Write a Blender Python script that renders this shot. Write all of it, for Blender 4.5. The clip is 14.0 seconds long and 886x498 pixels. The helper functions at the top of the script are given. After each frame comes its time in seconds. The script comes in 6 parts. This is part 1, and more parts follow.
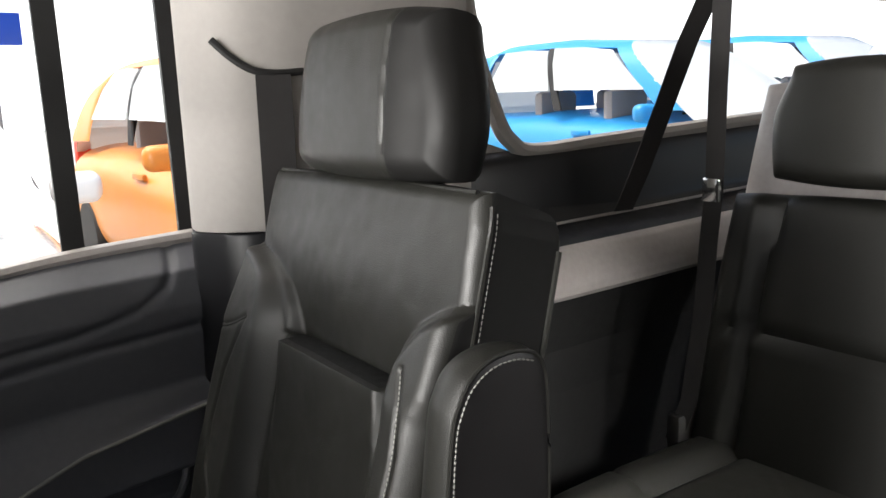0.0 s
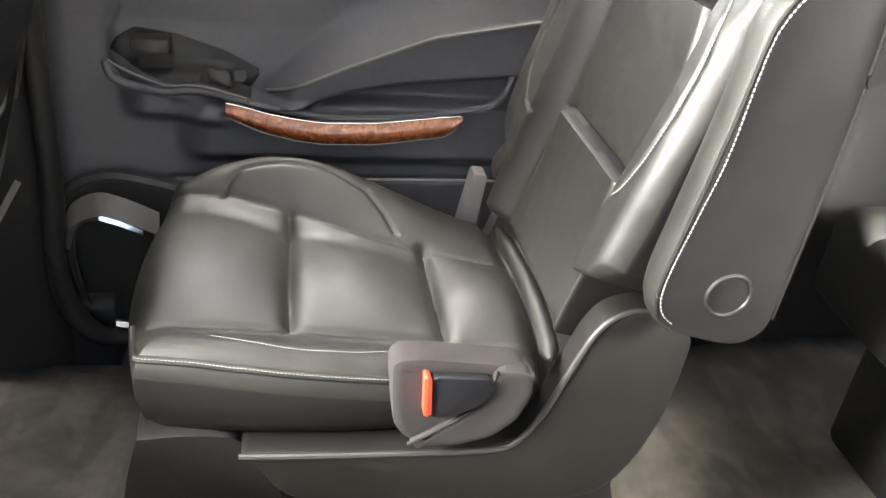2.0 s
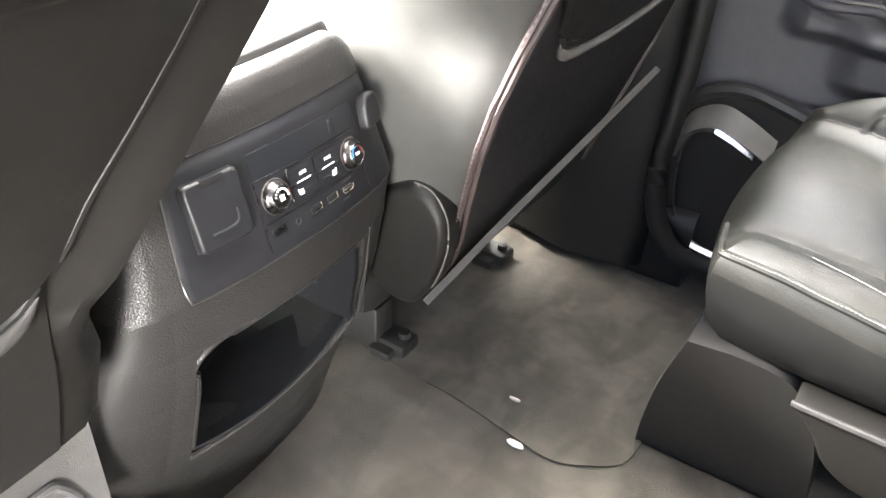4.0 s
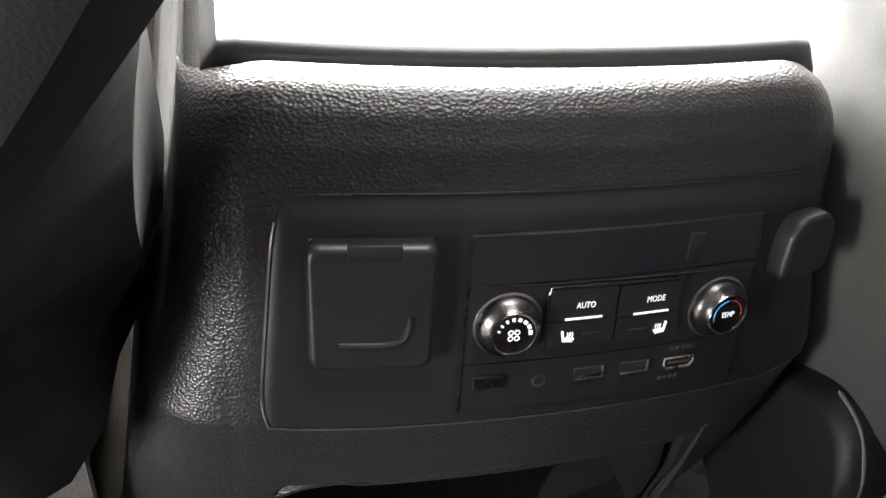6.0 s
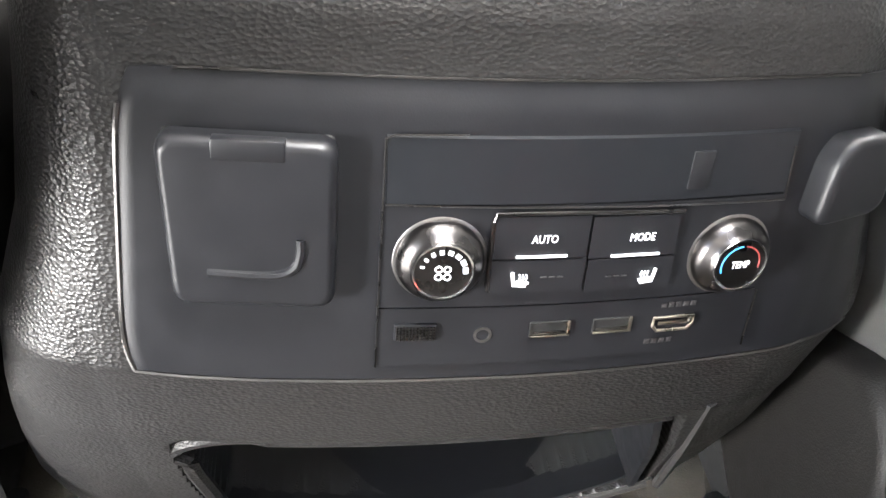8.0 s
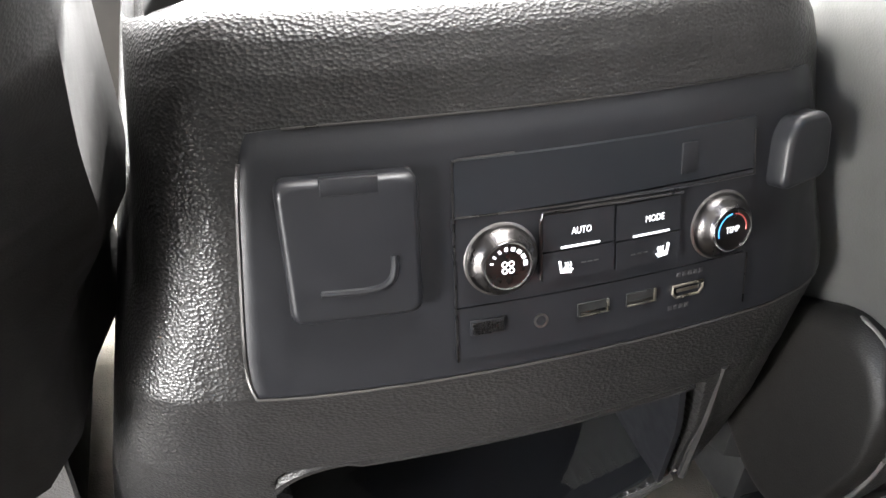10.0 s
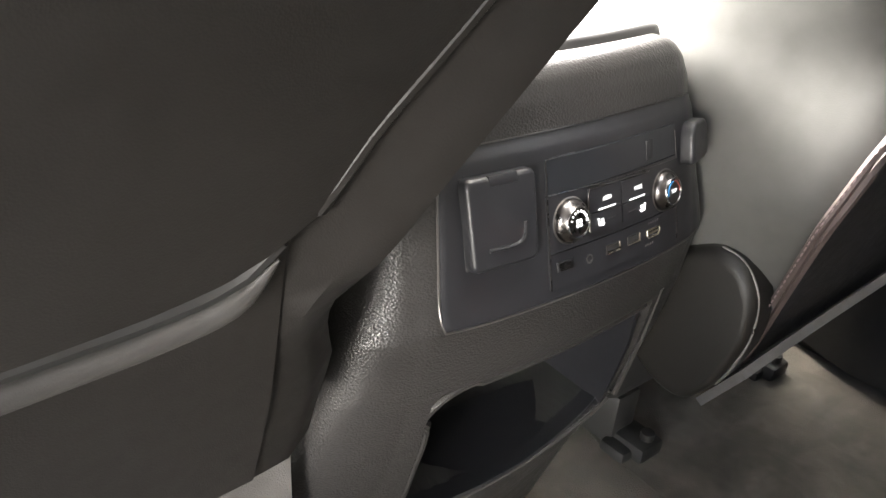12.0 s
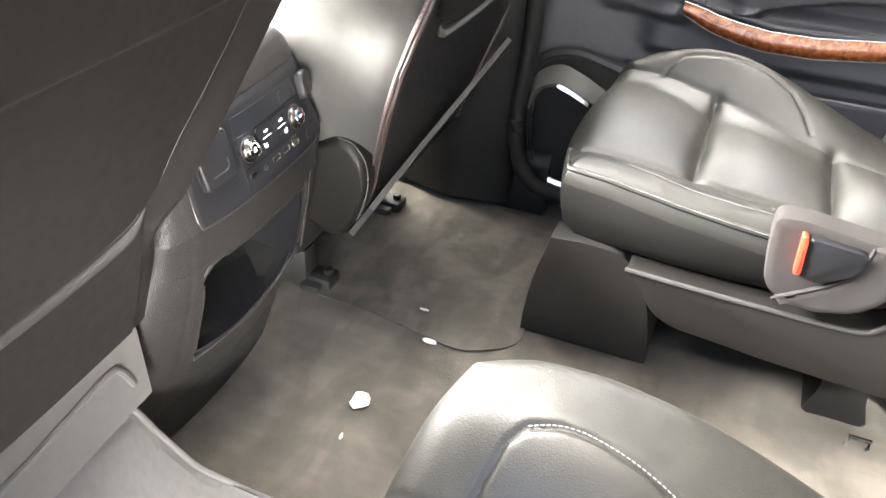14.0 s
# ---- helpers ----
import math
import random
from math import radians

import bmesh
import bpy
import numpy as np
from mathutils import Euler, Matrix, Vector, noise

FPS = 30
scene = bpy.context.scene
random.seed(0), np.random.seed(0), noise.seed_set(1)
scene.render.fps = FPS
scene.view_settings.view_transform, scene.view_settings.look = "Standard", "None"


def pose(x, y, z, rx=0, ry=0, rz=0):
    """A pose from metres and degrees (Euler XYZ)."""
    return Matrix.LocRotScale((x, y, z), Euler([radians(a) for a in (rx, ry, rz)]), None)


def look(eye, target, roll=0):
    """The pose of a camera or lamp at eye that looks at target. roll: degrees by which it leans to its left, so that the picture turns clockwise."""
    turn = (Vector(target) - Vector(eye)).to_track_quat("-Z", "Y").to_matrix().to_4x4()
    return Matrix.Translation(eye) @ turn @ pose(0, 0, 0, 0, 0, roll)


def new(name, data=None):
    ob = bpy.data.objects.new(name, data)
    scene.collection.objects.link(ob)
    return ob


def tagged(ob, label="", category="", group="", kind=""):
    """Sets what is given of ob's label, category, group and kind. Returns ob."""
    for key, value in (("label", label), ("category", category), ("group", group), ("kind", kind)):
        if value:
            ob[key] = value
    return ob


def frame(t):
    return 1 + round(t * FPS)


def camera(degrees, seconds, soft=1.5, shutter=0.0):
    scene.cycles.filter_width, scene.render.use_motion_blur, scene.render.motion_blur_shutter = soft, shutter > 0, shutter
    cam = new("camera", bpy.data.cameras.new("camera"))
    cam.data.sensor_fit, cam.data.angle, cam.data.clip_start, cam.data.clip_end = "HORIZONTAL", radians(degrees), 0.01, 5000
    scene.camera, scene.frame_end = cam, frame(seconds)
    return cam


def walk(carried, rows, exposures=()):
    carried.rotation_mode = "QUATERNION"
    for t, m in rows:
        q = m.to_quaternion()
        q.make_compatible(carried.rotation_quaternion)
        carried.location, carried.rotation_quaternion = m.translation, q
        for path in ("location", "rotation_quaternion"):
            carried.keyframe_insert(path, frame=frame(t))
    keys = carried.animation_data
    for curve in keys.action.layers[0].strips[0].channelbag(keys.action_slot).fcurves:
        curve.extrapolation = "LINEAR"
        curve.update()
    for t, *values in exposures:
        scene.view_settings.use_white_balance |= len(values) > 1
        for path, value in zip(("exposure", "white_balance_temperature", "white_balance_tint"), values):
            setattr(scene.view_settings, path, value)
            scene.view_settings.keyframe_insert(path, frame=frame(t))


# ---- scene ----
cam = camera(56.4, 14.0)
PATH = [
    (0, (-0.378, -0.524, 1.064), (1.247, -1.63, 0.698), -2.3),
    (0.5, (-0.381, -0.501, 1.021), (1.396, -1.313, 0.595), 0.8),
    (1, (-0.427, -0.5, 0.991), (1.38, -1.13, 0.409), 3.6),
    (1.5, (-0.441, -0.494, 0.971), (1.279, -1.018, 0.096), 6.8),
    (2, (-0.482, -0.494, 0.965), (1.212, -0.846, -0.038), 6.0),
    (2.5, (-0.541, -0.506, 0.96), (1.103, -0.615, -0.174), 4.7),
    (2.8, (-0.527, -0.453, 0.989), (1.063, -0.474, -0.223), 5.5),
    (3, (-0.563, -0.496, 0.924), (1.082, -0.301, -0.197), 2.8),
    (3.5, (-0.553, -0.491, 0.902), (1.034, -0.013, -0.217), 1.6),
    (4, (-0.469, -0.446, 0.826), (0.957, 0.422, -0.276), 3.0),
    (4.2, (-0.411, -0.433, 0.792), (0.94, 0.545, -0.311), 4.4),
    (6.3, (-0.101, -0.223, 0.712), (0.315, 1.238, -0.589), 8.2),
    (6.5, (-0.08, -0.22, 0.7), (0.308, 1.255, -0.594), 7.6),
    (7, (-0.069, -0.207, 0.675), (0.267, 1.197, -0.709), 7.8),
    (7.5, (-0.063, -0.202, 0.669), (0.267, 1.201, -0.717), 7.7),
    (8, (-0.062, -0.192, 0.663), (0.267, 1.198, -0.737), 8.5),
    (8.5, (-0.065, -0.192, 0.667), (0.253, 1.223, -0.711), 7.6),
    (8.7, (-0.066, -0.193, 0.672), (0.261, 1.227, -0.698), 6.9),
    (10.8, (-0.205, -0.291, 0.668), (0.56, 1.214, -0.404), 2.5),
    (11, (-0.228, -0.294, 0.667), (0.627, 1.169, -0.396), 3.6),
    (11.5, (-0.305, -0.29, 0.66), (0.677, 1.122, -0.36), 3.7),
    (12, (-0.414, -0.316, 0.704), (0.76, 0.992, -0.25), 5.5),
    (12.5, (-0.512, -0.354, 0.783), (0.758, 0.876, -0.152), 4.7),
    (13, (-0.604, -0.388, 0.818), (0.708, 0.759, -0.162), 3.1),
    (13.5, (-0.679, -0.42, 0.849), (0.807, 0.35, -0.245), 4.2),
    (13.6, (-0.708, -0.449, 0.871), (0.774, 0.289, -0.253), 3.7),
    (14, (-0.749, -0.519, 0.925), (0.804, 0.054, -0.197), 3.4),
]
walk(cam, [(t, look(eye, target, roll)) for t, eye, target, roll in PATH], [
    (0.0, 0.45, 6550, 10), (0.6, 0.1, 6500, 10), (1.0, 0.5, 6600, 10), (1.5, 2.55, 6800, 10), (2.2, 3.15, 6700, 10), (4.2, 4.02, 6600, 10), (6.3, 2.0, 6450, 10), (6.7, 2.55, 6450, 10), (7.2, 3.7, 6350, 10), (8.7, 3.9, 6350, 10), (10.8, 3.0, 6350, 10), (11.0, 3.0, 6350, 10), (11.5, 3.55, 6450, 10), (12.0, 3.2, 6800, 10), (12.5, 3.42, 6850, 10), (13.0, 3.95, 6850, 10), (13.5, 4.3, 6800, 10), (14.0, 3.95, 6700, 10)])

# ---- light ----
world = bpy.data.worlds.new("overcast sky")
scene.world = world
world.use_nodes = True
wn = world.node_tree
sky = wn.nodes.new("ShaderNodeTexSky")
sky.sky_type = "NISHITA"
sky.sun_disc = False
sky.sun_elevation, sky.sun_rotation = radians(60), radians(20)
sky.air_density, sky.dust_density, sky.ozone_density = 1.0, 4.0, 1.0
wn.links.new(sky.outputs[0], wn.nodes["Background"].inputs[0])
wn.nodes["Background"].inputs[1].default_value = 0.15
sun_data = bpy.data.lights.new("sun", "SUN")
sun_data.energy, sun_data.angle, sun_data.color = 5.0, radians(60), (1.0, 0.97, 0.92)
sun = new("sun", sun_data)
sun.matrix_world = look((0, 0, 0), (-0.22, -0.28, -0.93))


def sky_lamp(name, place, aim, wide, high, energy):
    """An area lamp set in an opening to stand for the sky's light."""
    d = bpy.data.lights.new(name, "AREA")
    d.shape, d.size, d.size_y, d.energy, d.color = "RECTANGLE", wide, high, energy, (1.0, 0.98, 0.95)
    ob = new(name, d)
    ob.matrix_world = look(place, aim)
    return ob


sky_lamp("windscreen_daylight", (0.0, 1.06, 1.16), (0.0, 0.0, 0.55), 1.3, 0.55, 120.0)
# Narrow beam added to light the console's left column.
sky_lamp("doorway_column_fill", (-0.93, -0.47, 0.42), (-0.15, -0.02, 0.30), 0.20, 0.64, 0.20).data.spread = radians(22)
sky_lamp("driver_window_daylight", (-0.86, 0.62, 1.0), (0.0, 0.35, 0.6), 0.6, 0.44, 3.5)
# Lamp added at an unseen side opening to brighten the third row.
sky_lamp("third_row_fill", (-0.79, -1.86, 1.17), (0.36, -1.46, 0.46), 0.7, 0.22, 4.2).data.spread = radians(44)

# ---- materials ----


def material(name, base, rough=0.5, metal=0.0, var=0.15, grain=400.0, bump=0.0, dist=0.0005, wear=0.0, wear_scale=6.0,
             coat=0.0, voronoi=False, emit=0.0, spec=0.5, stretch=(1, 1, 1)):
    m = bpy.data.materials.new(name)
    m.use_nodes = True
    nt = m.node_tree
    n, l = nt.nodes, nt.links
    b = n["Principled BSDF"]
    b.inputs["Roughness"].default_value = rough
    b.inputs["Metallic"].default_value = metal
    b.inputs["Specular IOR Level"].default_value = spec
    b.inputs["Coat Weight"].default_value = coat
    b.inputs["Coat Roughness"].default_value = 0.08
    co = n.new("ShaderNodeTexCoord")
    mp = n.new("ShaderNodeMapping")
    mp.inputs["Scale"].default_value = stretch
    l.new(co.outputs["Object"], mp.inputs[0])
    if var:
        t = n.new("ShaderNodeTexNoise")
        t.inputs["Scale"].default_value, t.inputs["Detail"].default_value = wear_scale, 6.0
        l.new(mp.outputs[0], t.inputs[0])
        t2 = n.new("ShaderNodeTexNoise")
        t2.inputs["Scale"].default_value, t2.inputs["Detail"].default_value = wear_scale * 14, 3.0
        l.new(mp.outputs[0], t2.inputs[0])
        add = n.new("ShaderNodeMath")
        add.operation = "ADD"
        l.new(t.outputs[0], add.inputs[0])
        l.new(t2.outputs[0], add.inputs[1])
        r = n.new("ShaderNodeMapRange")
        r.inputs[1].default_value, r.inputs[2].default_value = 0.6, 1.4
        r.inputs[3].default_value, r.inputs[4].default_value = 1 - var, 1 + var
        l.new(add.outputs[0], r.inputs[0])
        mx = n.new("ShaderNodeVectorMath")
        mx.operation = "SCALE"
        mx.inputs[0].default_value = base
        l.new(r.outputs[0], mx.inputs["Scale"])
        l.new(mx.outputs[0], b.inputs["Base Color"])
        r2 = n.new("ShaderNodeMapRange")
        r2.inputs[1].default_value, r2.inputs[2].default_value = 0.6, 1.4
        r2.inputs[3].default_value, r2.inputs[4].default_value = max(0.02, rough - 0.08 - wear), min(1, rough + 0.08 + wear)
        l.new(add.outputs[0], r2.inputs[0])
        l.new(r2.outputs[0], b.inputs["Roughness"])
    else:
        b.inputs["Base Color"].default_value = (*base, 1)
    if bump:
        g = n.new("ShaderNodeTexVoronoi" if voronoi else "ShaderNodeTexNoise")
        g.inputs["Scale"].default_value = grain
        l.new(mp.outputs[0], g.inputs[0])
        bp = n.new("ShaderNodeBump")
        bp.inputs["Strength"].default_value, bp.inputs["Distance"].default_value = bump, dist
        l.new(g.outputs[0], bp.inputs["Height"])
        l.new(bp.outputs[0], b.inputs["Normal"])
    if emit:
        b.inputs["Emission Color"].default_value = (*base, 1)
        b.inputs["Emission Strength"].default_value = emit
    return m


def stained(m, scale, low, darker):
    """Adds large soft-edged dark stains to a material."""
    nt = m.node_tree
    n, l = nt.nodes, nt.links
    b = n["Principled BSDF"]
    old = b.inputs["Base Color"].links[0].from_socket
    t = n.new("ShaderNodeTexNoise")
    t.inputs["Scale"].default_value, t.inputs["Detail"].default_value, t.inputs["Distortion"].default_value = scale, 5, 0.8
    l.new(n["Texture Coordinate"].outputs["Object"], t.inputs[0])
    r = n.new("ShaderNodeMapRange")
    r.inputs[1].default_value, r.inputs[2].default_value = low, low + 0.16
    r.inputs[3].default_value, r.inputs[4].default_value = 1.0, darker
    l.new(t.outputs[0], r.inputs[0])
    mx = n.new("ShaderNodeVectorMath")
    mx.operation = "SCALE"
    l.new(old, mx.inputs[0])
    l.new(r.outputs[0], mx.inputs["Scale"])
    l.new(mx.outputs[0], b.inputs["Base Color"])


def carpet(name, base, patches):
    """Cut-pile carpet: nap brushed light and dark in soft strokes, with tufts as relief."""
    m = material(name, base, 0.95, var=0.10, wear_scale=30, spec=0.08)
    nt = m.node_tree
    n, l = nt.nodes, nt.links
    b, co = n["Principled BSDF"], n["Texture Coordinate"]
    b.inputs["Sheen Weight"].default_value, b.inputs["Sheen Roughness"].default_value = 0.12, 0.6
    old = b.inputs["Base Color"].links[0].from_socket
    for scale, stretch, low, high, dark, light in ((patches, (1.0, 2.2, 1.0), 0.40, 0.60, 0.74, 1.12), (patches * 3.4, (2.0, 1.0, 1.0), 0.38, 0.66, 0.92, 1.07)):
        mp = n.new("ShaderNodeMapping")
        mp.inputs["Scale"].default_value = stretch
        mp.inputs["Rotation"].default_value = (0, 0, 0.6 * scale)
        l.new(co.outputs["Object"], mp.inputs[0])
        t = n.new("ShaderNodeTexNoise")
        t.inputs["Scale"].default_value, t.inputs["Detail"].default_value, t.inputs["Distortion"].default_value = scale, 3, 0.5
        l.new(mp.outputs[0], t.inputs[0])
        r = n.new("ShaderNodeMapRange")
        r.interpolation_type = "SMOOTHSTEP"
        r.inputs[1].default_value, r.inputs[2].default_value = low, high
        r.inputs[3].default_value, r.inputs[4].default_value = dark, light
        l.new(t.outputs[0], r.inputs[0])
        mx = n.new("ShaderNodeVectorMath")
        mx.operation = "SCALE"
        l.new(old, mx.inputs[0])
        l.new(r.outputs[0], mx.inputs["Scale"])
        old = mx.outputs[0]
    l.new(old, b.inputs["Base Color"])
    g = n.new("ShaderNodeTexNoise")
    g.inputs["Scale"].default_value, g.inputs["Detail"].default_value = 520, 3
    l.new(co.outputs["Object"], g.inputs[0])
    bp = n.new("ShaderNodeBump")
    bp.inputs["Strength"].default_value, bp.inputs["Distance"].default_value = 0.5, 0.002
    l.new(g.outputs[0], bp.inputs["Height"])
    l.new(bp.outputs[0], b.inputs["Normal"])
    return m


def burl(name):
    """Glossy reddish-brown walnut burl."""
    m = material(name, (0.2, 0.06, 0.02), 0.25, coat=1.0)
    nt = m.node_tree
    n, l = nt.nodes, nt.links
    co = n["Texture Coordinate"]
    t = n.new("ShaderNodeTexNoise")
    t.inputs["Scale"].default_value, t.inputs["Detail"].default_value, t.inputs["Distortion"].default_value = 42, 8, 1.8
    l.new(co.outputs["Object"], t.inputs[0])
    r = n.new("ShaderNodeValToRGB")
    e = r.color_ramp.elements
    e[0].position, e[0].color = 0.28, (0.17, 0.046, 0.016, 1)
    e[1].position, e[1].color = 0.74, (0.55, 0.20, 0.072, 1)
    mid = e.new(0.5)
    mid.color = (0.34, 0.105, 0.038, 1)
    l.new(t.outputs[0], r.inputs[0])
    l.new(r.outputs[0], n["Principled BSDF"].inputs["Base Color"])
    return m


def clear_glass(name, tint):
    m = bpy.data.materials.new(name)
    m.use_nodes = True
    b = m.node_tree.nodes["Principled BSDF"]
    b.inputs["Base Color"].default_value = (*tint, 1)
    b.inputs["Transmission Weight"].default_value = 1.0
    b.inputs["Roughness"].default_value = 0.0
    b.inputs["IOR"].default_value = 1.01
    return m


LEATHER = material("black seat leather", (0.0128, 0.0127, 0.0106), 0.45, var=0.18, grain=700, bump=0.22, dist=0.0007, voronoi=True, wear_scale=5, spec=0.46)
LEATHER_SIDE = material("smooth black vinyl", (0.017, 0.0160, 0.0165), 0.42, var=0.12, grain=1100, bump=0.18, dist=0.0005, voronoi=True)
GRAIN = material("grained black console vinyl", (0.018, 0.0172, 0.0168), 0.34, var=0.12, grain=740, bump=0.38, dist=0.0010, voronoi=True, stretch=(0.72, 1, 1), spec=0.36)
LIDHIDE = material("smooth black lid leather", (0.03, 0.0295, 0.029), 0.34, var=0.1, grain=900, bump=0.08, dist=0.0005, voronoi=True)
DOOR = material("blue-black door vinyl", (0.074, 0.075, 0.084), 0.50, var=0.12, grain=900, bump=0.25, dist=0.0006, voronoi=True)
SHELL = material("brown-black seat shell vinyl", (0.0105, 0.0097, 0.0088), 0.46, var=0.15, grain=1000, bump=0.25, dist=0.0005, voronoi=True, spec=0.36)
BACKPANEL = material("brown-black seat-back vinyl and seat shade", (0.0082, 0.0073, 0.0066), 0.56, var=0.15, grain=1000, bump=0.12, dist=0.0005, voronoi=True, spec=0.32)
PLASTIC = material("matt dark grey plastic", (0.030, 0.0287, 0.0275), 0.45, var=0.15, grain=1300, bump=0.2, dist=0.0004)
PANEL = material("satin black switch panel", (0.0100, 0.0102, 0.0118), 0.38, var=0.1, grain=1500, bump=0.1, dist=0.0003, spec=0.36)
BLACK = material("deep black plastic and recess shade", (0.008, 0.008, 0.008), 0.6, var=0.1)
GLOSS = material("gloss black display", (0.008, 0.009, 0.011), 0.34, var=0.05)
CHROME = material("bright chrome", (0.75, 0.75, 0.76), 0.14, metal=1.0, var=0.06)
DARKCHROME = material("smoked chrome", (0.085, 0.080, 0.078), 0.30, metal=1.0, var=0.1)
EDGE = material("satin metal edges and edge highlights", (0.22, 0.21, 0.205), 0.38, metal=1.0, var=0.2)
WOOD = burl("walnut burl")
CARPET = carpet("dark taupe carpet", (0.092, 0.083, 0.069), 5.0)
MAT = material("grey rubberised mat", (0.085, 0.081, 0.078), 0.7, var=0.2, grain=900, bump=0.5, dist=0.001)
FELT = material("grey felt pocket", (0.030, 0.0272, 0.0265), 0.9, var=0.2, grain=900, bump=0.6, dist=0.002, spec=0.2)
HEM = material("grey seat-back hem", (0.085, 0.081, 0.077), 0.8, var=0.2, grain=900, bump=0.4, dist=0.001, spec=0.3)
PILLAR = material("light grey pillar trim", (0.35, 0.330, 0.310), 0.75, var=0.06, grain=800, bump=0.2, dist=0.0006)
HEADLINER = material("pale headliner cloth", (0.55, 0.53, 0.50), 0.9, var=0.08, grain=900, bump=0.4, dist=0.001)
LEDGE = material("warm grey ledge trim", (0.33, 0.305, 0.29), 0.38, var=0.1, grain=900, bump=0.2, dist=0.0006)
RED = material("orange-red buckle button", (0.75, 0.06, 0.03), 0.4, var=0.05)
THREAD = material("pale grey sewing thread", (0.26, 0.255, 0.235), 0.8, var=0.1)
DIMTHREAD = material("grey-rose sewing thread", (0.22, 0.17, 0.17), 0.8, var=0.1)
CARPET2 = carpet("dark olive-grey carpet", (0.088, 0.080, 0.066), 7.0)
WEB = material("black belt webbing", (0.02, 0.018, 0.018), 0.75, var=0.1, grain=1500, bump=0.4, dist=0.0006)
INK = material("white backlit legend", (0.8, 0.82, 0.85), 0.5, var=0, emit=0.12)
DIM = material("unlit grey legend", (0.024, 0.022, 0.023), 0.5, var=0)
BLUEINK = material("blue dial mark", (0.03, 0.22, 0.5), 0.5, var=0, emit=0.06)
REDINK = material("red dial mark", (0.22, 0.035, 0.03), 0.5, var=0, emit=0.02)
BRASS = material("port metal", (0.45, 0.41, 0.34), 0.3, metal=1.0, var=0.2)
PAPER = material("white paper scrap", (0.82, 0.81, 0.78), 0.8, var=0.06)
GLASS = clear_glass("tinted window glass", (0.86, 0.87, 0.87))
ASPHALT = material("pale concrete paving", (0.56, 0.55, 0.52), 0.9, var=0.2, grain=60, bump=0.4, dist=0.01, wear_scale=0.6)
RUBBER = material("black tyre rubber", (0.02, 0.02, 0.02), 0.8, var=0.1)
# Pale half-clear colour stands in for sky mirrored in the cars' windows.
SKYTINTGLASS = material("window glass with the sky's reflection as colour", (0.70, 0.74, 0.73), 0.12, var=0.05, coat=0.5)
SKYTINTGLASS.node_tree.nodes["Principled BSDF"].inputs["Alpha"].default_value = 0.62
LAMPGLASS = material("pale lamp glass", (0.6, 0.62, 0.63), 0.08, var=0.05, coat=1.0)
GREYPAINT = material("dark grey car paint", (0.03, 0.032, 0.038), 0.3, var=0.05, coat=1.0)
SIGNBLUE = material("blue sign paint", (0.02, 0.08, 0.5), 0.4, var=0.05)
# Opaque pale base: the reflected sky is painted on the windscreens.
SKYGLASS = material("windscreen glass coloured as reflected sky", (0.74, 0.76, 0.75), 0.15, var=0.05, coat=1.0)
# Darker, duller than the seat leather, for the chairs' shaded sides.
FLANK = material("black side vinyl darkened for shade", (0.009, 0.0088, 0.0085), 0.52, var=0.12, grain=1000, bump=0.15, dist=0.0005, voronoi=True, spec=0.25)
ROSE = material("rose-grey rolled piping", (0.075, 0.058, 0.055), 0.5, var=0.1)
ROLL = material("satin grey trim and edge highlights", (0.13, 0.125, 0.115), 0.4, var=0.1)
FRONTLEATHER = material("front seat leather paled for light", (0.075, 0.0745, 0.0705), 0.40, var=0.14, grain=900, bump=0.12, dist=0.0005, voronoi=True, wear_scale=4)
WHITEPAINT = material("white car paint", (0.88, 0.88, 0.87), 0.25, var=0.03, coat=1.0)
ORANGEPAINT = material("orange car paint", (0.72, 0.27, 0.045), 0.45, var=0.05, coat=0.15)
BLUEPAINT = material("azure car paint", (0.02, 0.27, 0.62), 0.45, var=0.05, coat=0.15)
OVERCAST = material("white overcast sky", (1.0, 1.0, 1.0), 1.0, var=0, emit=1.15)
stained(CARPET, 4.0, 0.52, 0.62)
stained(CARPET2, 6.0, 0.52, 0.58)

# ---- building tools ----
BASE = {}


def thing(name, base, label, category, group="", kind=""):
    ob = new(name)
    ob.location = base
    ob.empty_display_size = 0.05
    BASE[ob.name] = Vector(base)
    return tagged(ob, label, category, group, kind)


def mesh_of(bm, name, smooth=True, sharp=38):
    me = bpy.data.meshes.new(name)
    bmesh.ops.recalc_face_normals(bm, faces=bm.faces)
    bm.to_mesh(me)
    bm.free()
    for p in me.polygons:
        p.use_smooth = smooth
    if smooth:
        me.set_sharp_from_angle(angle=radians(sharp))
    return me


def part(name, bm, mat, parent, label="", side=1, smooth=True, sharp=38):
    """Links bm, given in world places, as one mesh under a thing or a part."""
    if side < 0:
        bmesh.ops.scale(bm, vec=(-1, 1, 1), verts=bm.verts)
    base = BASE[parent.name]
    bmesh.ops.translate(bm, vec=-base, verts=bm.verts)
    ob = new(name, mesh_of(bm, name, smooth, sharp))
    ob.data.materials.append(mat)
    ob.parent = parent
    BASE[ob.name] = base
    return tagged(ob, label)


def solo(name, bm, mat, base, label, category, group="", kind="", smooth=True, side=1):
    """Links bm, given in world places, as a thing of one mesh."""
    if side < 0:
        bmesh.ops.scale(bm, vec=(-1, 1, 1), verts=bm.verts)
    bmesh.ops.translate(bm, vec=-Vector(base), verts=bm.verts)
    ob = new(name, mesh_of(bm, name, smooth))
    ob.data.materials.append(mat)
    ob.location = base
    BASE[ob.name] = Vector(base)
    return tagged(ob, label, category, group, kind)


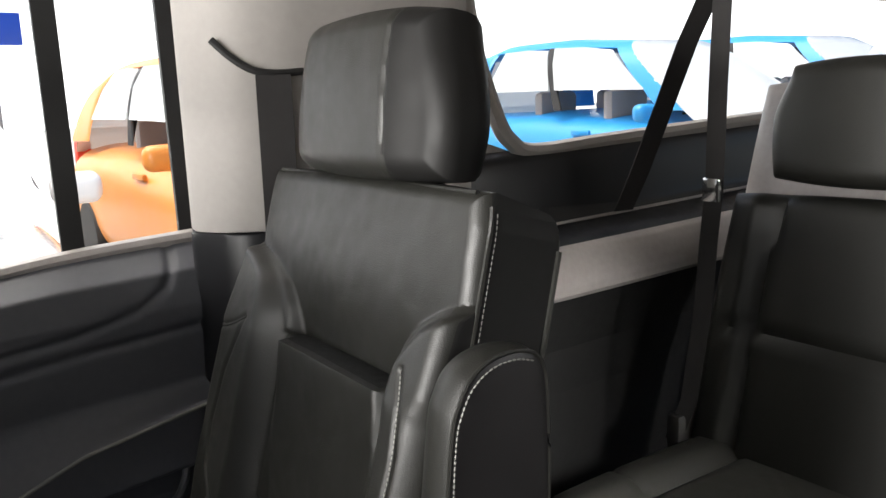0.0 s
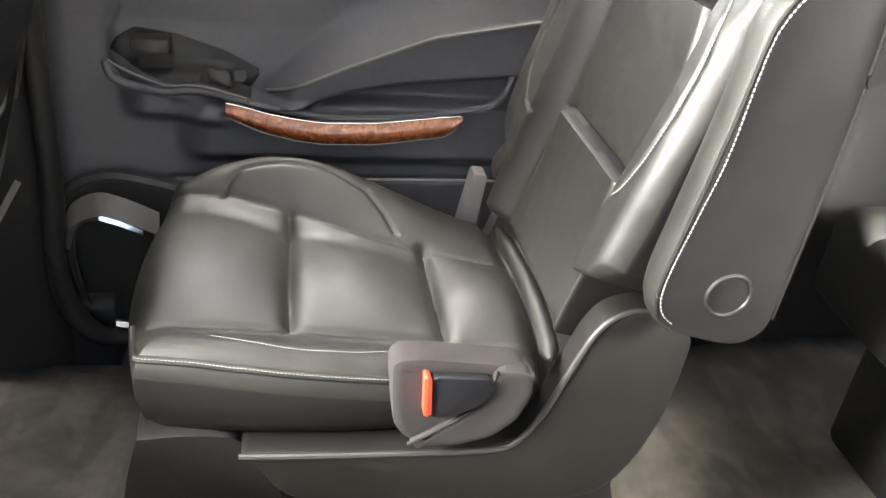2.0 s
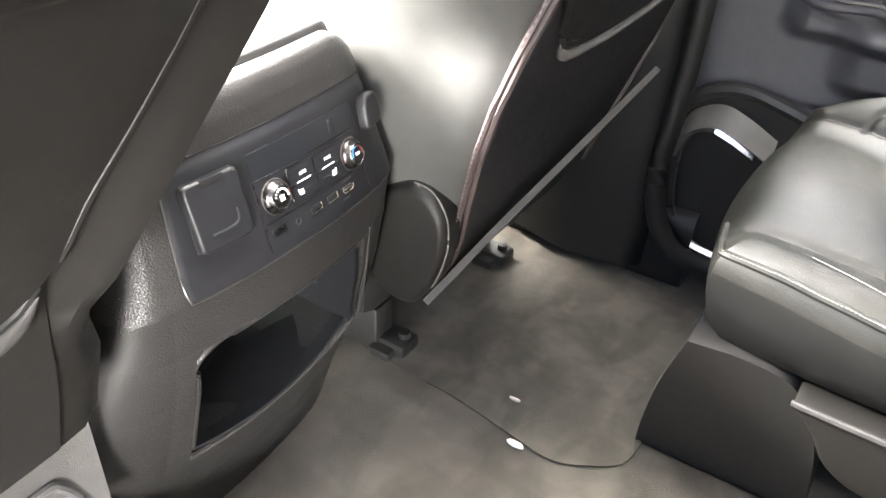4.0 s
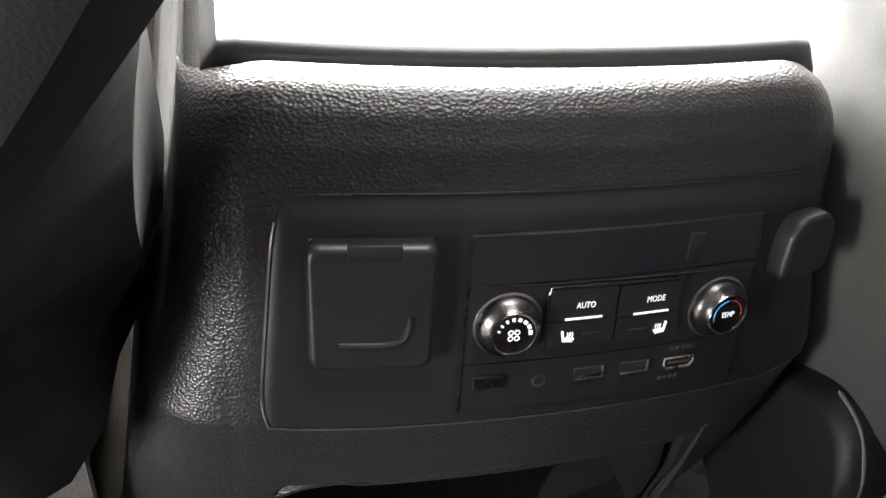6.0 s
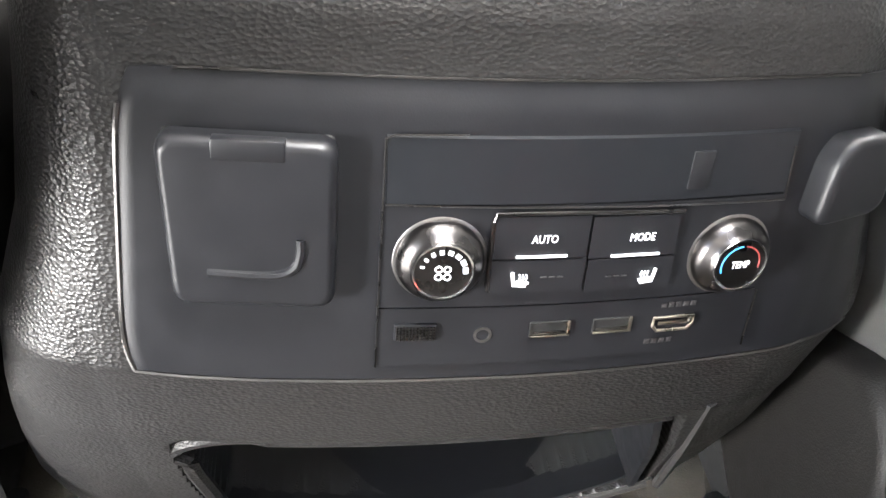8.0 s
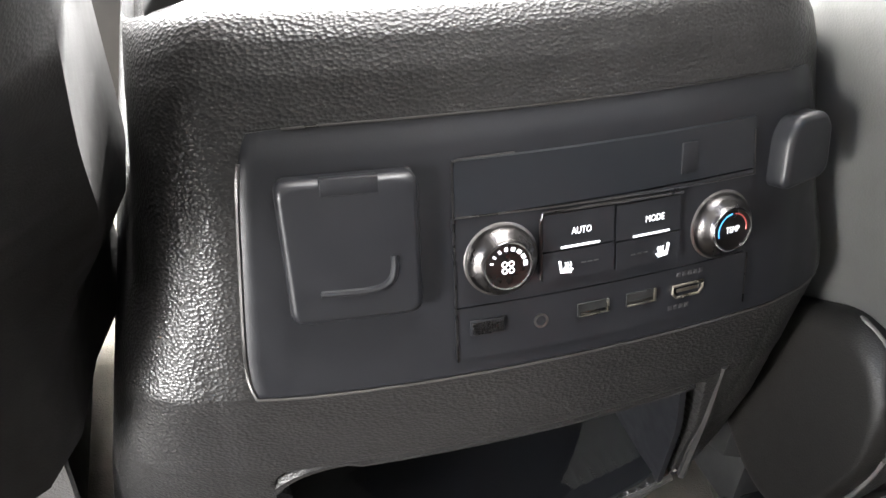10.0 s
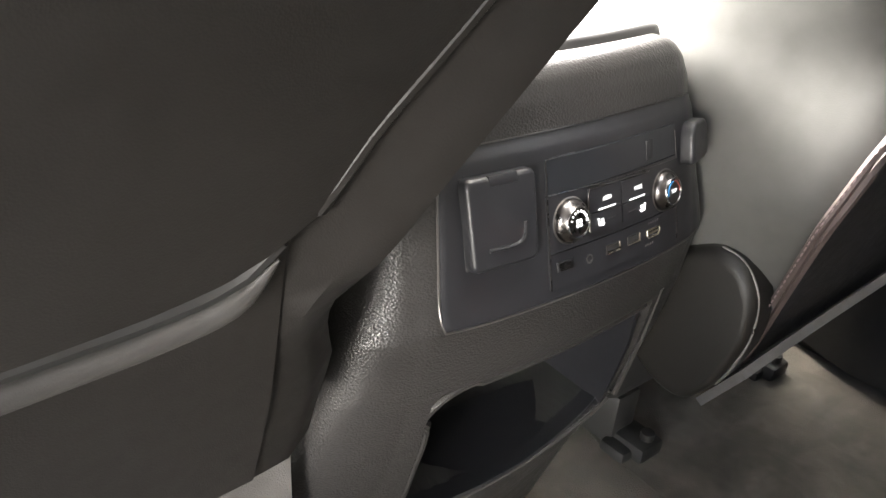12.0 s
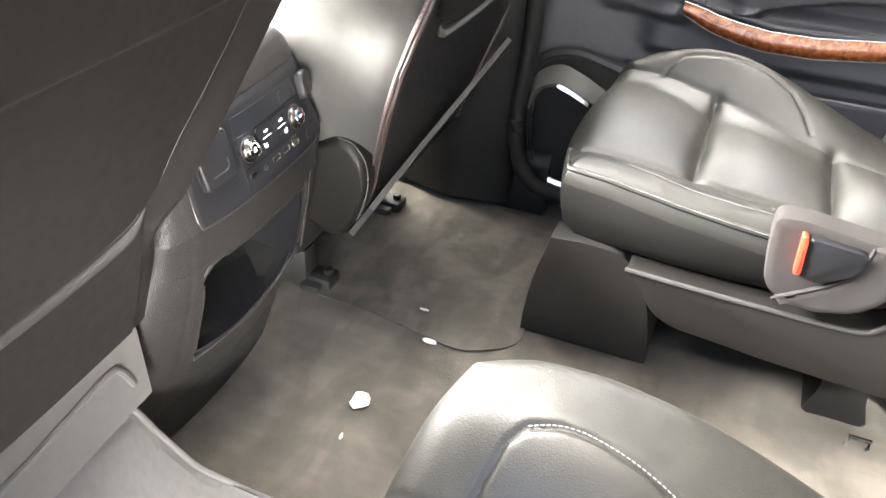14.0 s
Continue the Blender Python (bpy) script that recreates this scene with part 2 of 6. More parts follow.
def rbox(lo, hi, r=0.005, seg=2):
    bm = bmesh.new()
    bmesh.ops.create_cube(bm, size=1)
    lo, hi = Vector(lo), Vector(hi)
    for v in bm.verts:
        v.co = Vector([lo[i] + (v.co[i] + 0.5) * (hi[i] - lo[i]) for i in range(3)])
    r = min(r, 0.45 * min(hi[i] - lo[i] for i in range(3)))
    if r > 0:
        bmesh.ops.bevel(bm, geom=bm.edges[:], offset=r, segments=seg, affect="EDGES", profile=0.5)
    return bm


def rounded(poly, r, n=4):
    """A closed outline with its corners rounded."""
    out = []
    k = len(poly)
    for i in range(k):
        p, a, b = Vector(poly[i]), Vector(poly[i - 1]), Vector(poly[(i + 1) % k])
        ra = min(r, (a - p).length * 0.45, (b - p).length * 0.45)
        s, e = p + (a - p).normalized() * ra, p + (b - p).normalized() * ra
        for j in range(n + 1):
            t = j / n
            out.append(tuple(s * (1 - t) ** 2 + p * 2 * t * (1 - t) + e * t * t))
    return out


def prism(poly, axis, a, b, bevel=0.0, seg=2):
    """The outline poly, given in the two other axes in order, drawn along axis from a to b."""
    bm = bmesh.new()

    def at(p, w):
        c = list(p)
        c.insert("xyz".index(axis), w)
        return bm.verts.new(c)

    lo, hi = [at(p, a) for p in poly], [at(p, b) for p in poly]
    k = len(poly)
    f0, f1 = bm.faces.new(lo), bm.faces.new(hi[::-1])
    for i in range(k):
        bm.faces.new((lo[i], lo[(i + 1) % k], hi[(i + 1) % k], hi[i]))
    if bevel:
        bmesh.ops.bevel(bm, geom=list({e for f in (f0, f1) for e in f.edges}), offset=bevel, segments=seg, affect="EDGES", profile=0.5)
    return bm


def sheet(f, nu, nv, back=None):
    """A grid f(u, v) for u, v from 0 to 1; back: a thickness vector, or a function, that closes it behind."""
    bm = bmesh.new()
    g = [[bm.verts.new(f(i / nu, j / nv)) for j in range(nv + 1)] for i in range(nu + 1)]
    for i in range(nu):
        for j in range(nv):
            bm.faces.new((g[i][j], g[i + 1][j], g[i + 1][j + 1], g[i][j + 1]))
    if back is not None:
        ring = [(i, 0) for i in range(nu)] + [(nu, j) for j in range(nv)] + [(i, nv) for i in range(nu, 0, -1)] + [(0, j) for j in range(nv, 0, -1)]
        rear = [bm.verts.new(back(g[i][j].co) if callable(back) else g[i][j].co + Vector(back)) for i, j in ring]
        for q in range(len(ring)):
            (i, j), (i2, j2) = ring[q], ring[(q + 1) % len(ring)]
            bm.faces.new((g[i][j], g[i2][j2], rear[(q + 1) % len(ring)], rear[q]))
        bm.faces.new(rear)
    return bm


def lens(poly, a, b, r):
    """A slab over the outline poly, between heights a and b, with its upper rim rounded by r."""
    cx, cy = sum(p[0] for p in poly) / len(poly), sum(p[1] for p in poly) / len(poly)
    size = sum(math.hypot(p[0] - cx, p[1] - cy) for p in poly) / len(poly)
    rings = [[(*p, a) for p in poly]]
    for q in (0, 18, 36, 54, 72, 90):
        k = 1 - r * (1 - math.cos(radians(q))) / size
        rings.append([(cx + (p[0] - cx) * k, cy + (p[1] - cy) * k, b - r + r * math.sin(radians(q))) for p in poly])
    bm = bmesh.new()
    vs = [[bm.verts.new(p) for p in ring] for ring in rings]
    n = len(poly)
    for lo, hi in zip(vs, vs[1:]):
        for k in range(n):
            bm.faces.new((lo[k], lo[(k + 1) % n], hi[(k + 1) % n], hi[k]))
    bm.faces.new(vs[0][::-1])
    bm.faces.new(vs[-1])
    return bm


def tube(points, r, n=8, closed=False, flat=1.0):
    bm = bmesh.new()
    pts = [Vector(p) for p in points]
    rings = []
    for i, p in enumerate(pts):
        a = pts[i - 1] if i or closed else p
        b = pts[(i + 1) % len(pts)] if i < len(pts) - 1 or closed else p
        d = (b - a).normalized()
        s = d.cross(Vector((0, 0, 1)))
        s = s.normalized() if s.length > 1e-3 else Vector((1, 0, 0))
        t = s.cross(d).normalized()
        rr = r[i] if isinstance(r, (list, tuple)) else r
        rings.append([bm.verts.new(p + (s * math.cos(q) + t * flat * math.sin(q)) * rr) for q in (2 * math.pi * k / n for k in range(n))])
    m = len(rings)
    for i in range(m if closed else m - 1):
        for k in range(n):
            bm.faces.new((rings[i][k], rings[i][(k + 1) % n], rings[(i + 1) % m][(k + 1) % n], rings[(i + 1) % m][k]))
    if not closed:
        bm.faces.new(rings[0])
        bm.faces.new(rings[-1][::-1])
    return bm


def ribbon(points, width_way, width, thick):
    """A strap along points, as wide as width along width_way."""
    bm = bmesh.new()
    w = Vector(width_way).normalized()
    pts = [Vector(p) for p in points]
    rings = []
    for i, p in enumerate(pts):
        d = (pts[min(i + 1, len(pts) - 1)] - pts[max(i - 1, 0)]).normalized()
        n = d.cross(w).normalized()
        rings.append([bm.verts.new(p + w * a * width / 2 + n * b * thick / 2) for a, b in ((-1, -1), (1, -1), (1, 1), (-1, 1))])
    for a, b in zip(rings, rings[1:]):
        for k in range(4):
            bm.faces.new((a[k], a[(k + 1) % 4], b[(k + 1) % 4], b[k]))
    bm.faces.new(rings[0])
    bm.faces.new(rings[-1][::-1])
    return bm


def lathe(profile, centre, axis, n=40):
    """Turns (radius, height) rows about axis through centre."""
    bm = bmesh.new()
    ax = Vector(axis).normalized()
    s = ax.cross(Vector((0, 0, 1)) if abs(ax.z) < 0.9 else Vector((1, 0, 0))).normalized()
    t = ax.cross(s)
    rings = []
    for r, h in profile:
        c = Vector(centre) + ax * h
        rings.append([bm.verts.new(c + (s * math.cos(q) + t * math.sin(q)) * max(r, 1e-5)) for q in (2 * math.pi * k / n for k in range(n))])
    for a, b in zip(rings, rings[1:]):
        for k in range(n):
            bm.faces.new((a[k], a[(k + 1) % n], b[(k + 1) % n], b[k]))
    bm.faces.new(rings[0])
    bm.faces.new(rings[-1][::-1])
    return bm


def spline(pts, n=8):
    """A smooth line through pts."""
    p = [Vector(q) for q in pts]
    out = []
    for i in range(len(p) - 1):
        a, b, c, d = p[max(i - 1, 0)], p[i], p[i + 1], p[min(i + 2, len(p) - 1)]
        for j in range(n):
            t = j / n
            out.append(0.5 * ((2 * b) + (c - a) * t + (2 * a - 5 * b + 4 * c - d) * t * t + (3 * b - a - 3 * c + d) * t ** 3))
    out.append(p[-1])
    return out


def stitches(line, length=0.0032, gap=0.0011, r=0.0005):
    """Short thread dashes along a line."""
    pts = [Vector(p) for p in line]
    dist = [0.0]
    for a, b in zip(pts, pts[1:]):
        dist.append(dist[-1] + (b - a).length)

    def at(s):
        for i in range(len(pts) - 1):
            if s <= dist[i + 1]:
                return pts[i].lerp(pts[i + 1], (s - dist[i]) / max(dist[i + 1] - dist[i], 1e-9))
        return pts[-1]

    verts, faces = [], []
    s = 0.0
    while s + length < dist[-1]:
        a, b = at(s), at(s + length)
        d = (b - a).normalized()
        u = d.cross(Vector((0.3, 0.5, 0.8))).normalized()
        w = d.cross(u)
        k = len(verts)
        for p, q in ((a, 0.5), (a.lerp(b, 0.5), 1.0), (b, 0.5)):
            verts += [p + u * r * q, p + w * r * q, p - u * r * q, p - w * r * q]
        for ring in (0, 4):
            for j in range(4):
                faces.append((k + ring + j, k + ring + (j + 1) % 4, k + ring + 4 + (j + 1) % 4, k + ring + 4 + j))
        faces.append((k + 3, k + 2, k + 1, k))
        faces.append((k + 8, k + 9, k + 10, k + 11))
        s += length + gap
    me = bpy.data.meshes.new("stitching")
    me.from_pydata([tuple(v) for v in verts], [], faces)
    bm = bmesh.new()
    bm.from_mesh(me)
    bpy.data.meshes.remove(me)
    return bm


def near_line(x, y, line):
    """Distance from (x, y) to a polyline, and whether it lies beside it."""
    best = 9.0
    for (ax, ay), (bx, by) in zip(line, line[1:]):
        dx, dy = bx - ax, by - ay
        t = min(1.0, max(0.0, ((x - ax) * dx + (y - ay) * dy) / (dx * dx + dy * dy + 1e-12)))
        best = min(best, math.hypot(x - ax - t * dx, y - ay - t * dy))
    return best


def groove(x, y, lines, depth=0.006, width=0.006):
    h = 0.0
    for ln in lines:
        d = near_line(x, y, ln)
        if d < width * 4:
            h = max(h, depth * math.exp(-(d / width) ** 2))
    return -h


def smooth01(t):
    t = min(1.0, max(0.0, t))
    return t * t * (3 - 2 * t)


def interp(x, xs, ys):
    return float(np.interp(x, xs, ys))


def eased(xs, ys, w):
    """A smooth curve along the corners of a polyline, rounded over w."""
    fine = np.linspace(xs[0], xs[-1], 240)
    level = np.mean([np.interp(fine + w * k, xs, ys) for k in np.linspace(-1, 1, 15)], axis=0)
    return lambda x: float(np.interp(x, fine, level))


def pad(frame_m, w, d, top, r, depth, k=0.3, nu=48, nv=48, taper=None, back_r=None):
    """A cushion whose face is top(x, y) over a rounded w by d outline in frame_m, r its edge's radius, depth its thickness."""
    back_r = min(0.8 * depth, 0.6 * r) if back_r is None else back_r

    def flat(i, j):
        u, v = math.sin(math.pi * (i - 0.5)), math.sin(math.pi * (j - 0.5))
        su, sv = math.sqrt(1 - k * v * v / 2), math.sqrt(1 - k * u * u / 2)
        return u, v, u * w / 2 * su, v * d / 2 * sv

    bm = bmesh.new()
    g = []
    for i in range(nu + 1):
        row = []
        for j in range(nv + 1):
            u, v, x, y = flat(i / nu, j / nv)
            e = min((1 - abs(u)) * w / 2, (1 - abs(v)) * d / 2)
            x = x * taper(y) if taper else x
            z = top(x, y)
            if e < r:
                z -= r - math.sqrt(max(0.0, r * r - (r - e) ** 2))
            row.append(bm.verts.new((x, y, z)))
        g.append(row)
    for i in range(nu):
        for j in range(nv):
            bm.faces.new((g[i][j], g[i + 1][j], g[i + 1][j + 1], g[i][j + 1]))
    ring = [g[i][0] for i in range(nu)] + [g[nu][j] for j in range(nv)] + [g[i][nv] for i in range(nu, 0, -1)] + [g[0][j] for j in range(nv, 0, -1)]
    last = ring
    for a in (0, 22, 45, 67, 90):
        inset, z = back_r * (1 - math.cos(radians(a))), -(depth - back_r) - back_r * math.sin(radians(a))
        now = [bm.verts.new((p.co.x * (1 - 2 * inset / w), p.co.y * (1 - 2 * inset / d), min(z, p.co.z - 0.0005))) for p in ring]
        for q in range(len(ring)):
            bm.faces.new((last[q], last[(q + 1) % len(ring)], now[(q + 1) % len(ring)], now[q]))
        last = now
    bm.faces.new(last)
    bmesh.ops.transform(bm, matrix=frame_m, verts=bm.verts)
    return bm


def pillow(poly, stations):
    """A cushion over a smooth closed outline in y and z: rows of (x, inset) across its thickness."""
    k = len(poly)
    pts = [Vector(p) for p in poly]
    turn = sum(pts[i - 1].x * pts[i].y - pts[i].x * pts[i - 1].y for i in range(k))
    ways = []
    for i in range(k):
        d = (pts[(i + 1) % k] - pts[i - 1]).normalized()
        ways.append(Vector((-d.y, d.x)) * (1 if turn > 0 else -1))
    return loft([[(x, *(p + w * inset)) for p, w in zip(pts, ways)] for x, inset in stations])


def frame_of(origin, xa, ya):
    xa = Vector(xa).normalized()
    ya = Vector(ya).normalized()
    za = xa.cross(ya)
    m = Matrix((xa, ya, za)).transposed().to_4x4()
    m.translation = origin
    return m


def loft(rings, cap=True):
    bm = bmesh.new()
    vs = [[bm.verts.new(p) for p in r] for r in rings]
    n = len(vs[0])
    for a, b in zip(vs, vs[1:]):
        for k in range(n):
            bm.faces.new((a[k], a[(k + 1) % n], b[(k + 1) % n], b[k]))
    if cap:
        bm.faces.new(vs[0][::-1])
        bm.faces.new(vs[-1])
    return bm


def joined(*bms):
    out = bmesh.new()
    for b in bms:
        me = bpy.data.meshes.new("tmp")
        b.to_mesh(me)
        b.free()
        out.from_mesh(me)
        bpy.data.meshes.remove(me)
    return out


# ---- large structure ----
def structure(name, bm, mat, label, smooth=False):
    return solo(name, bm, mat, (0, 0, 0), label, name.split("_")[0], kind="structure", smooth=smooth)


def floor_height(x, y):
    return 0.004 * noise.noise(Vector((x * 7, y * 7, 0.3))) + 0.002 * noise.noise(Vector((x * 25, y * 25, 1.3)))


structure("floor", sheet(lambda u, v: Vector((-0.86 + 1.72 * u, -3.0 + 4.6 * v, floor_height(-0.86 + 1.72 * u, -3.0 + 4.6 * v))), 120, 260, (0, 0, -0.06)),
          CARPET, "worn dark taupe cabin carpet with stains", smooth=True)
# The roof opening is out of view, added to let light down.
structure("ceiling", joined(rbox((-0.86, -3.0, 1.33), (0.86, -0.34, 1.36), 0), rbox((-0.86, -0.34, 1.33), (-0.42, 0.52, 1.36), 0), rbox((0.28, -0.34, 1.33), (0.86, 0.52, 1.36), 0), rbox((-0.42, 0.10, 1.33), (0.28, 0.52, 1.36), 0)), HEADLINER, "pale cloth headliner with an unseen opening added for light")
ground = structure("ground", sheet(lambda u, v: Vector((-300 + 600 * u, -300 + 600 * v, -0.62 + 0.42 * smooth01((-300 + 600 * u) / 3.2 - 0.3))), 600, 2, None), ASPHALT, "pale sunlit concrete of the car park")

# right-hand body side: sill, pillars, quarter panel
structure("wall_sill", prism([(-3.0, -0.06), (1.6, -0.06), (1.6, 0.06), (-0.1, 0.06), (-0.9, 0.06), (-3.0, 0.06)], "x", 0.79, 0.86, 0.01), PLASTIC, "dark plastic door sill along the cabin floor")
structure("wall_right_outer", joined(
    prism([(-0.93, 0.06), (0.02, 0.06), (0.02, 0.80), (-0.93, 0.84)], "x", 0.885, 0.93),
    rbox((0.885, 0.02, 0.06), (0.93, 1.6, 0.80), 0)), WHITEPAINT, "white outer skin of the vehicle's side")
structure("wall_quarter", prism([(-3.0, 0.0), (-1.0, 0.0), (-1.0, 0.86), (-1.2, 0.88), (-1.36, 1.0), (-1.52, 0.945), (-1.72, 0.957), (-2.09, 0.972), (-2.6, 0.99), (-3.0, 1.0)], "x", 0.80, 0.86), LEDGE, "grey rear quarter panel under the window")
structure("wall_roof_rail", prism([(-3.0, 1.27), (1.0, 1.27), (0.75, 1.36), (-3.0, 1.36)], "x", 0.80, 0.88, 0.01), HEADLINER, "pale roof rail over the doors")
structure("trim_sill", prism(rounded([(0.735, 0.0), (0.84, 0.0), (0.84, 0.14), (0.762, 0.14), (0.745, 0.12)], 0.012), "y", -0.19, 1.4), PANEL, "dark kick trim along the door sill", smooth=True)
# left-hand side, behind and before the open rear door
structure("wall_left_rear", joined(rbox((-0.90, -3.0, 0.0), (-0.80, -0.98, 1.05), 0), rbox((-0.90, -1.22, 1.05), (-0.80, -0.98, 1.33), 0)), LEDGE, "grey trim of the cabin side behind the open door")
structure("wall_left_front", joined(rbox((-0.90, 0.18, 0.0), (-0.80, 1.6, 0.72), 0), rbox((-0.90, 0.14, 0.0), (-0.80, 0.28, 1.33), 0)), DOOR, "dark front door and pillar beside the driver's seat")
# Unseen panel, placed only to keep side light off the chair.
structure("wall_left_door", rbox((-0.98, -0.98, 0.10), (-0.90, -0.68, 1.27), 0.01), DOOR, "unseen dark panel added to block light at the open side")
structure("wall_left_rail", rbox((-0.88, -3.0, 1.27), (-0.80, 0.9, 1.36), 0.01), HEADLINER, "pale roof rail over the open door")
# Out of view; added to hold back low sky light.
structure("wall_yard_left", rbox((-8.2, -9.0, -0.62), (-8.0, 6.0, 2.6), 0.02), PLASTIC, "unseen dark wall added to cut low light from the left")
structure("wall_tail", joined(rbox((-0.86, -3.06, 0.0), (0.86, -3.0, 0.82), 0), rbox((-0.86, -3.06, 1.25), (0.86, -3.0, 1.36), 0)), LEDGE, "grey tailgate trim closing the cabin")
structure("wall_dash", joined(rbox((-0.80, 1.0, 0.0), (0.80, 1.5, 0.84), 0.04), rbox((-0.86, 1.5, 0.0), (0.86, 1.56, 0.9), 0)), PLASTIC, "dark dashboard closing the cabin ahead", smooth=True)


def window(name, poly, x, label):
    ob = structure(name, prism(poly, "x", x, x + 0.004), GLASS, label)
    ob.visible_shadow = False
    return ob


window("window_quarter", [(-1.36, 0.99), (-1.52, 0.94), (-2.6, 0.98), (-2.9, 1.28), (-1.34, 1.28)], 0.835, "clear rear quarter window")
window("window_door", [(-0.93, 0.82), (0.0, 0.80), (0.0, 1.29), (-0.93, 1.29)], 0.872, "clear rear door window")

# window reveal trim round the quarter window
structure("trim_quarter_window", tube(spline([(0.79, -1.375, 1.30), (0.79, -1.385, 1.216), (0.79, -1.405, 1.125), (0.79, -1.445, 1.02), (0.79, -1.475, 0.978), (0.79, -1.53, 0.955), (0.79, -1.72, 0.963), (0.79, -2.09, 0.978), (0.79, -2.6, 0.995)], 6), 0.016, 8), PILLAR, "pale moulded surround of the quarter window", smooth=True)


def rear_trim():
    """Dark upper panel and paler ledge beside the third row."""
    # The ledge's top takes the dark panel colour in place of its shade.
    prof = [(0.80, 0.955), (0.775, 0.945), (0.768, 0.92), (0.765, 0.90), (0.760, 0.85), (0.757, 0.828), (0.745, 0.816), (0.710, 0.805), (0.688, 0.798), (0.668, 0.786)]
    prof2 = [(0.674, 0.792), (0.664, 0.784), (0.652, 0.768), (0.640, 0.748), (0.632, 0.730), (0.630, 0.716), (0.636, 0.708)]
    prof3 = [(0.640, 0.712), (0.66, 0.705), (0.70, 0.55), (0.71, 0.3), (0.715, 0.05)]

    def run(prof):
        def f(u, v):
            s = v * (len(prof) - 1)
            i = min(int(s), len(prof) - 2)
            t = s - i
            y = -1.02 - 1.75 * u
            rise = 0.03 * smooth01((-1.1 - y) / 1.6)
            narrow = 0.05 * smooth01((y + 1.42) / 0.25)
            return Vector((prof[i][0] * (1 - t) + prof[i + 1][0] * t + narrow * 0.6, y, prof[i][1] * (1 - t) + prof[i + 1][1] * t + rise))
        return sheet(f, 40, 24, (0.03, 0, -0.005))
    t = thing("rear_side_trim", (0.72, -1.6, 0.05), "moulded side trim beside the third row, dark above and pale on its ledge", "side trim", kind="structure")
    part("upper_panel", run(prof), PANEL, t, "dark upper panel, its colour run over the shaded ledge top")
    # A pale tube paints the highlight along the crease.
    part("crease", tube([(0.744, y, 0.817 + 0.03 * smooth01((-1.1 - y) / 1.6)) for y in np.linspace(-1.45, -2.7, 30)], 0.0035, 6), LEDGE, t, "pale tube for the highlight on the crease")
    part("ledge", run(prof2), LEDGE, t, "pale satin armrest ledge")
    part("lower_panel", run(prof3), BLACK, t, "black lower panel")


rear_trim()


def pillar():
    t = thing("c_pillar", (0.76, -1.1, 0.05), "light grey upper pillar trim over a dark lower half, with belt guide", "pillar", kind="structure")

    foot = rounded([(0.815, -0.885), (0.765, -0.90), (0.712, -0.935), (0.695, -1.0), (0.70, -1.15), (0.73, -1.33), (0.80, -1.40), (0.83, -1.2)], 0.03)
    part("upper_trim", prism(foot, "z", 0.886, 1.32, 0.004), PILLAR, t, "light grey cloth-textured upper trim")
    part("lower_trim", prism([(x + 0.004, y) for x, y in foot], "z", 0.03, 0.884, 0.004), PANEL, t, "dark lower trim")
    line = spline([(0.725, -0.915, 1.148), (0.712, -0.935, 1.125), (0.70, -0.96, 1.107), (0.692, -0.99, 1.102), (0.690, -1.03, 1.104)], 6)
    part("belt_guide", tube(line, 0.005, 8), BLACK, t, "curved dark belt guide rim")
    part("belt", ribbon([(0.690, -0.985, 1.10), (0.688, -0.982, 0.9), (0.69, -0.975, 0.6), (0.70, -0.96, 0.35)], (0.25, 1, 0), 0.048, 0.0015), WEB, t, "black webbing running down the pillar")


pillar()

# door seal and glass run of the rear right door
structure("trim_door_frame", joined(
    ribbon([(0.868, -0.740, 0.845), (0.868, -0.738, 1.30)], (0, 1, 0), 0.030, 0.010),
    ribbon([(0.868, -0.910, 0.80), (0.868, -0.904, 1.30)], (0, 1, 0), 0.038, 0.010),
    rbox((0.85, -0.93, 1.262), (0.885, 0.02, 1.29), 0.004),
    rbox((0.845, -0.115, 0.06), (0.885, -0.06, 1.3), 0.01)), BLACK, "black window frame and divider bar of the rear door")


def b_pillar():
    structure("trim_b_pillar", joined(
        prism(rounded([(0.72, -0.115), (0.80, -0.13), (0.86, -0.10), (0.86, 0.14), (0.74, 0.16), (0.70, 0.02)], 0.03), "z", 0.02, 1.30, 0.004),
        tube(spline([(0.735, -0.13, 1.3), (0.732, -0.132, 0.8), (0.725, -0.13, 0.4), (0.715, -0.12, 0.2), (0.72, -0.16, 0.09), (0.75, -0.25, 0.055), (0.78, -0.5, 0.05), (0.79, -0.9, 0.05)], 6), 0.017, 10)), BLACK,
        "black centre pillar with its rubber door seal", smooth=True)


b_pillar()


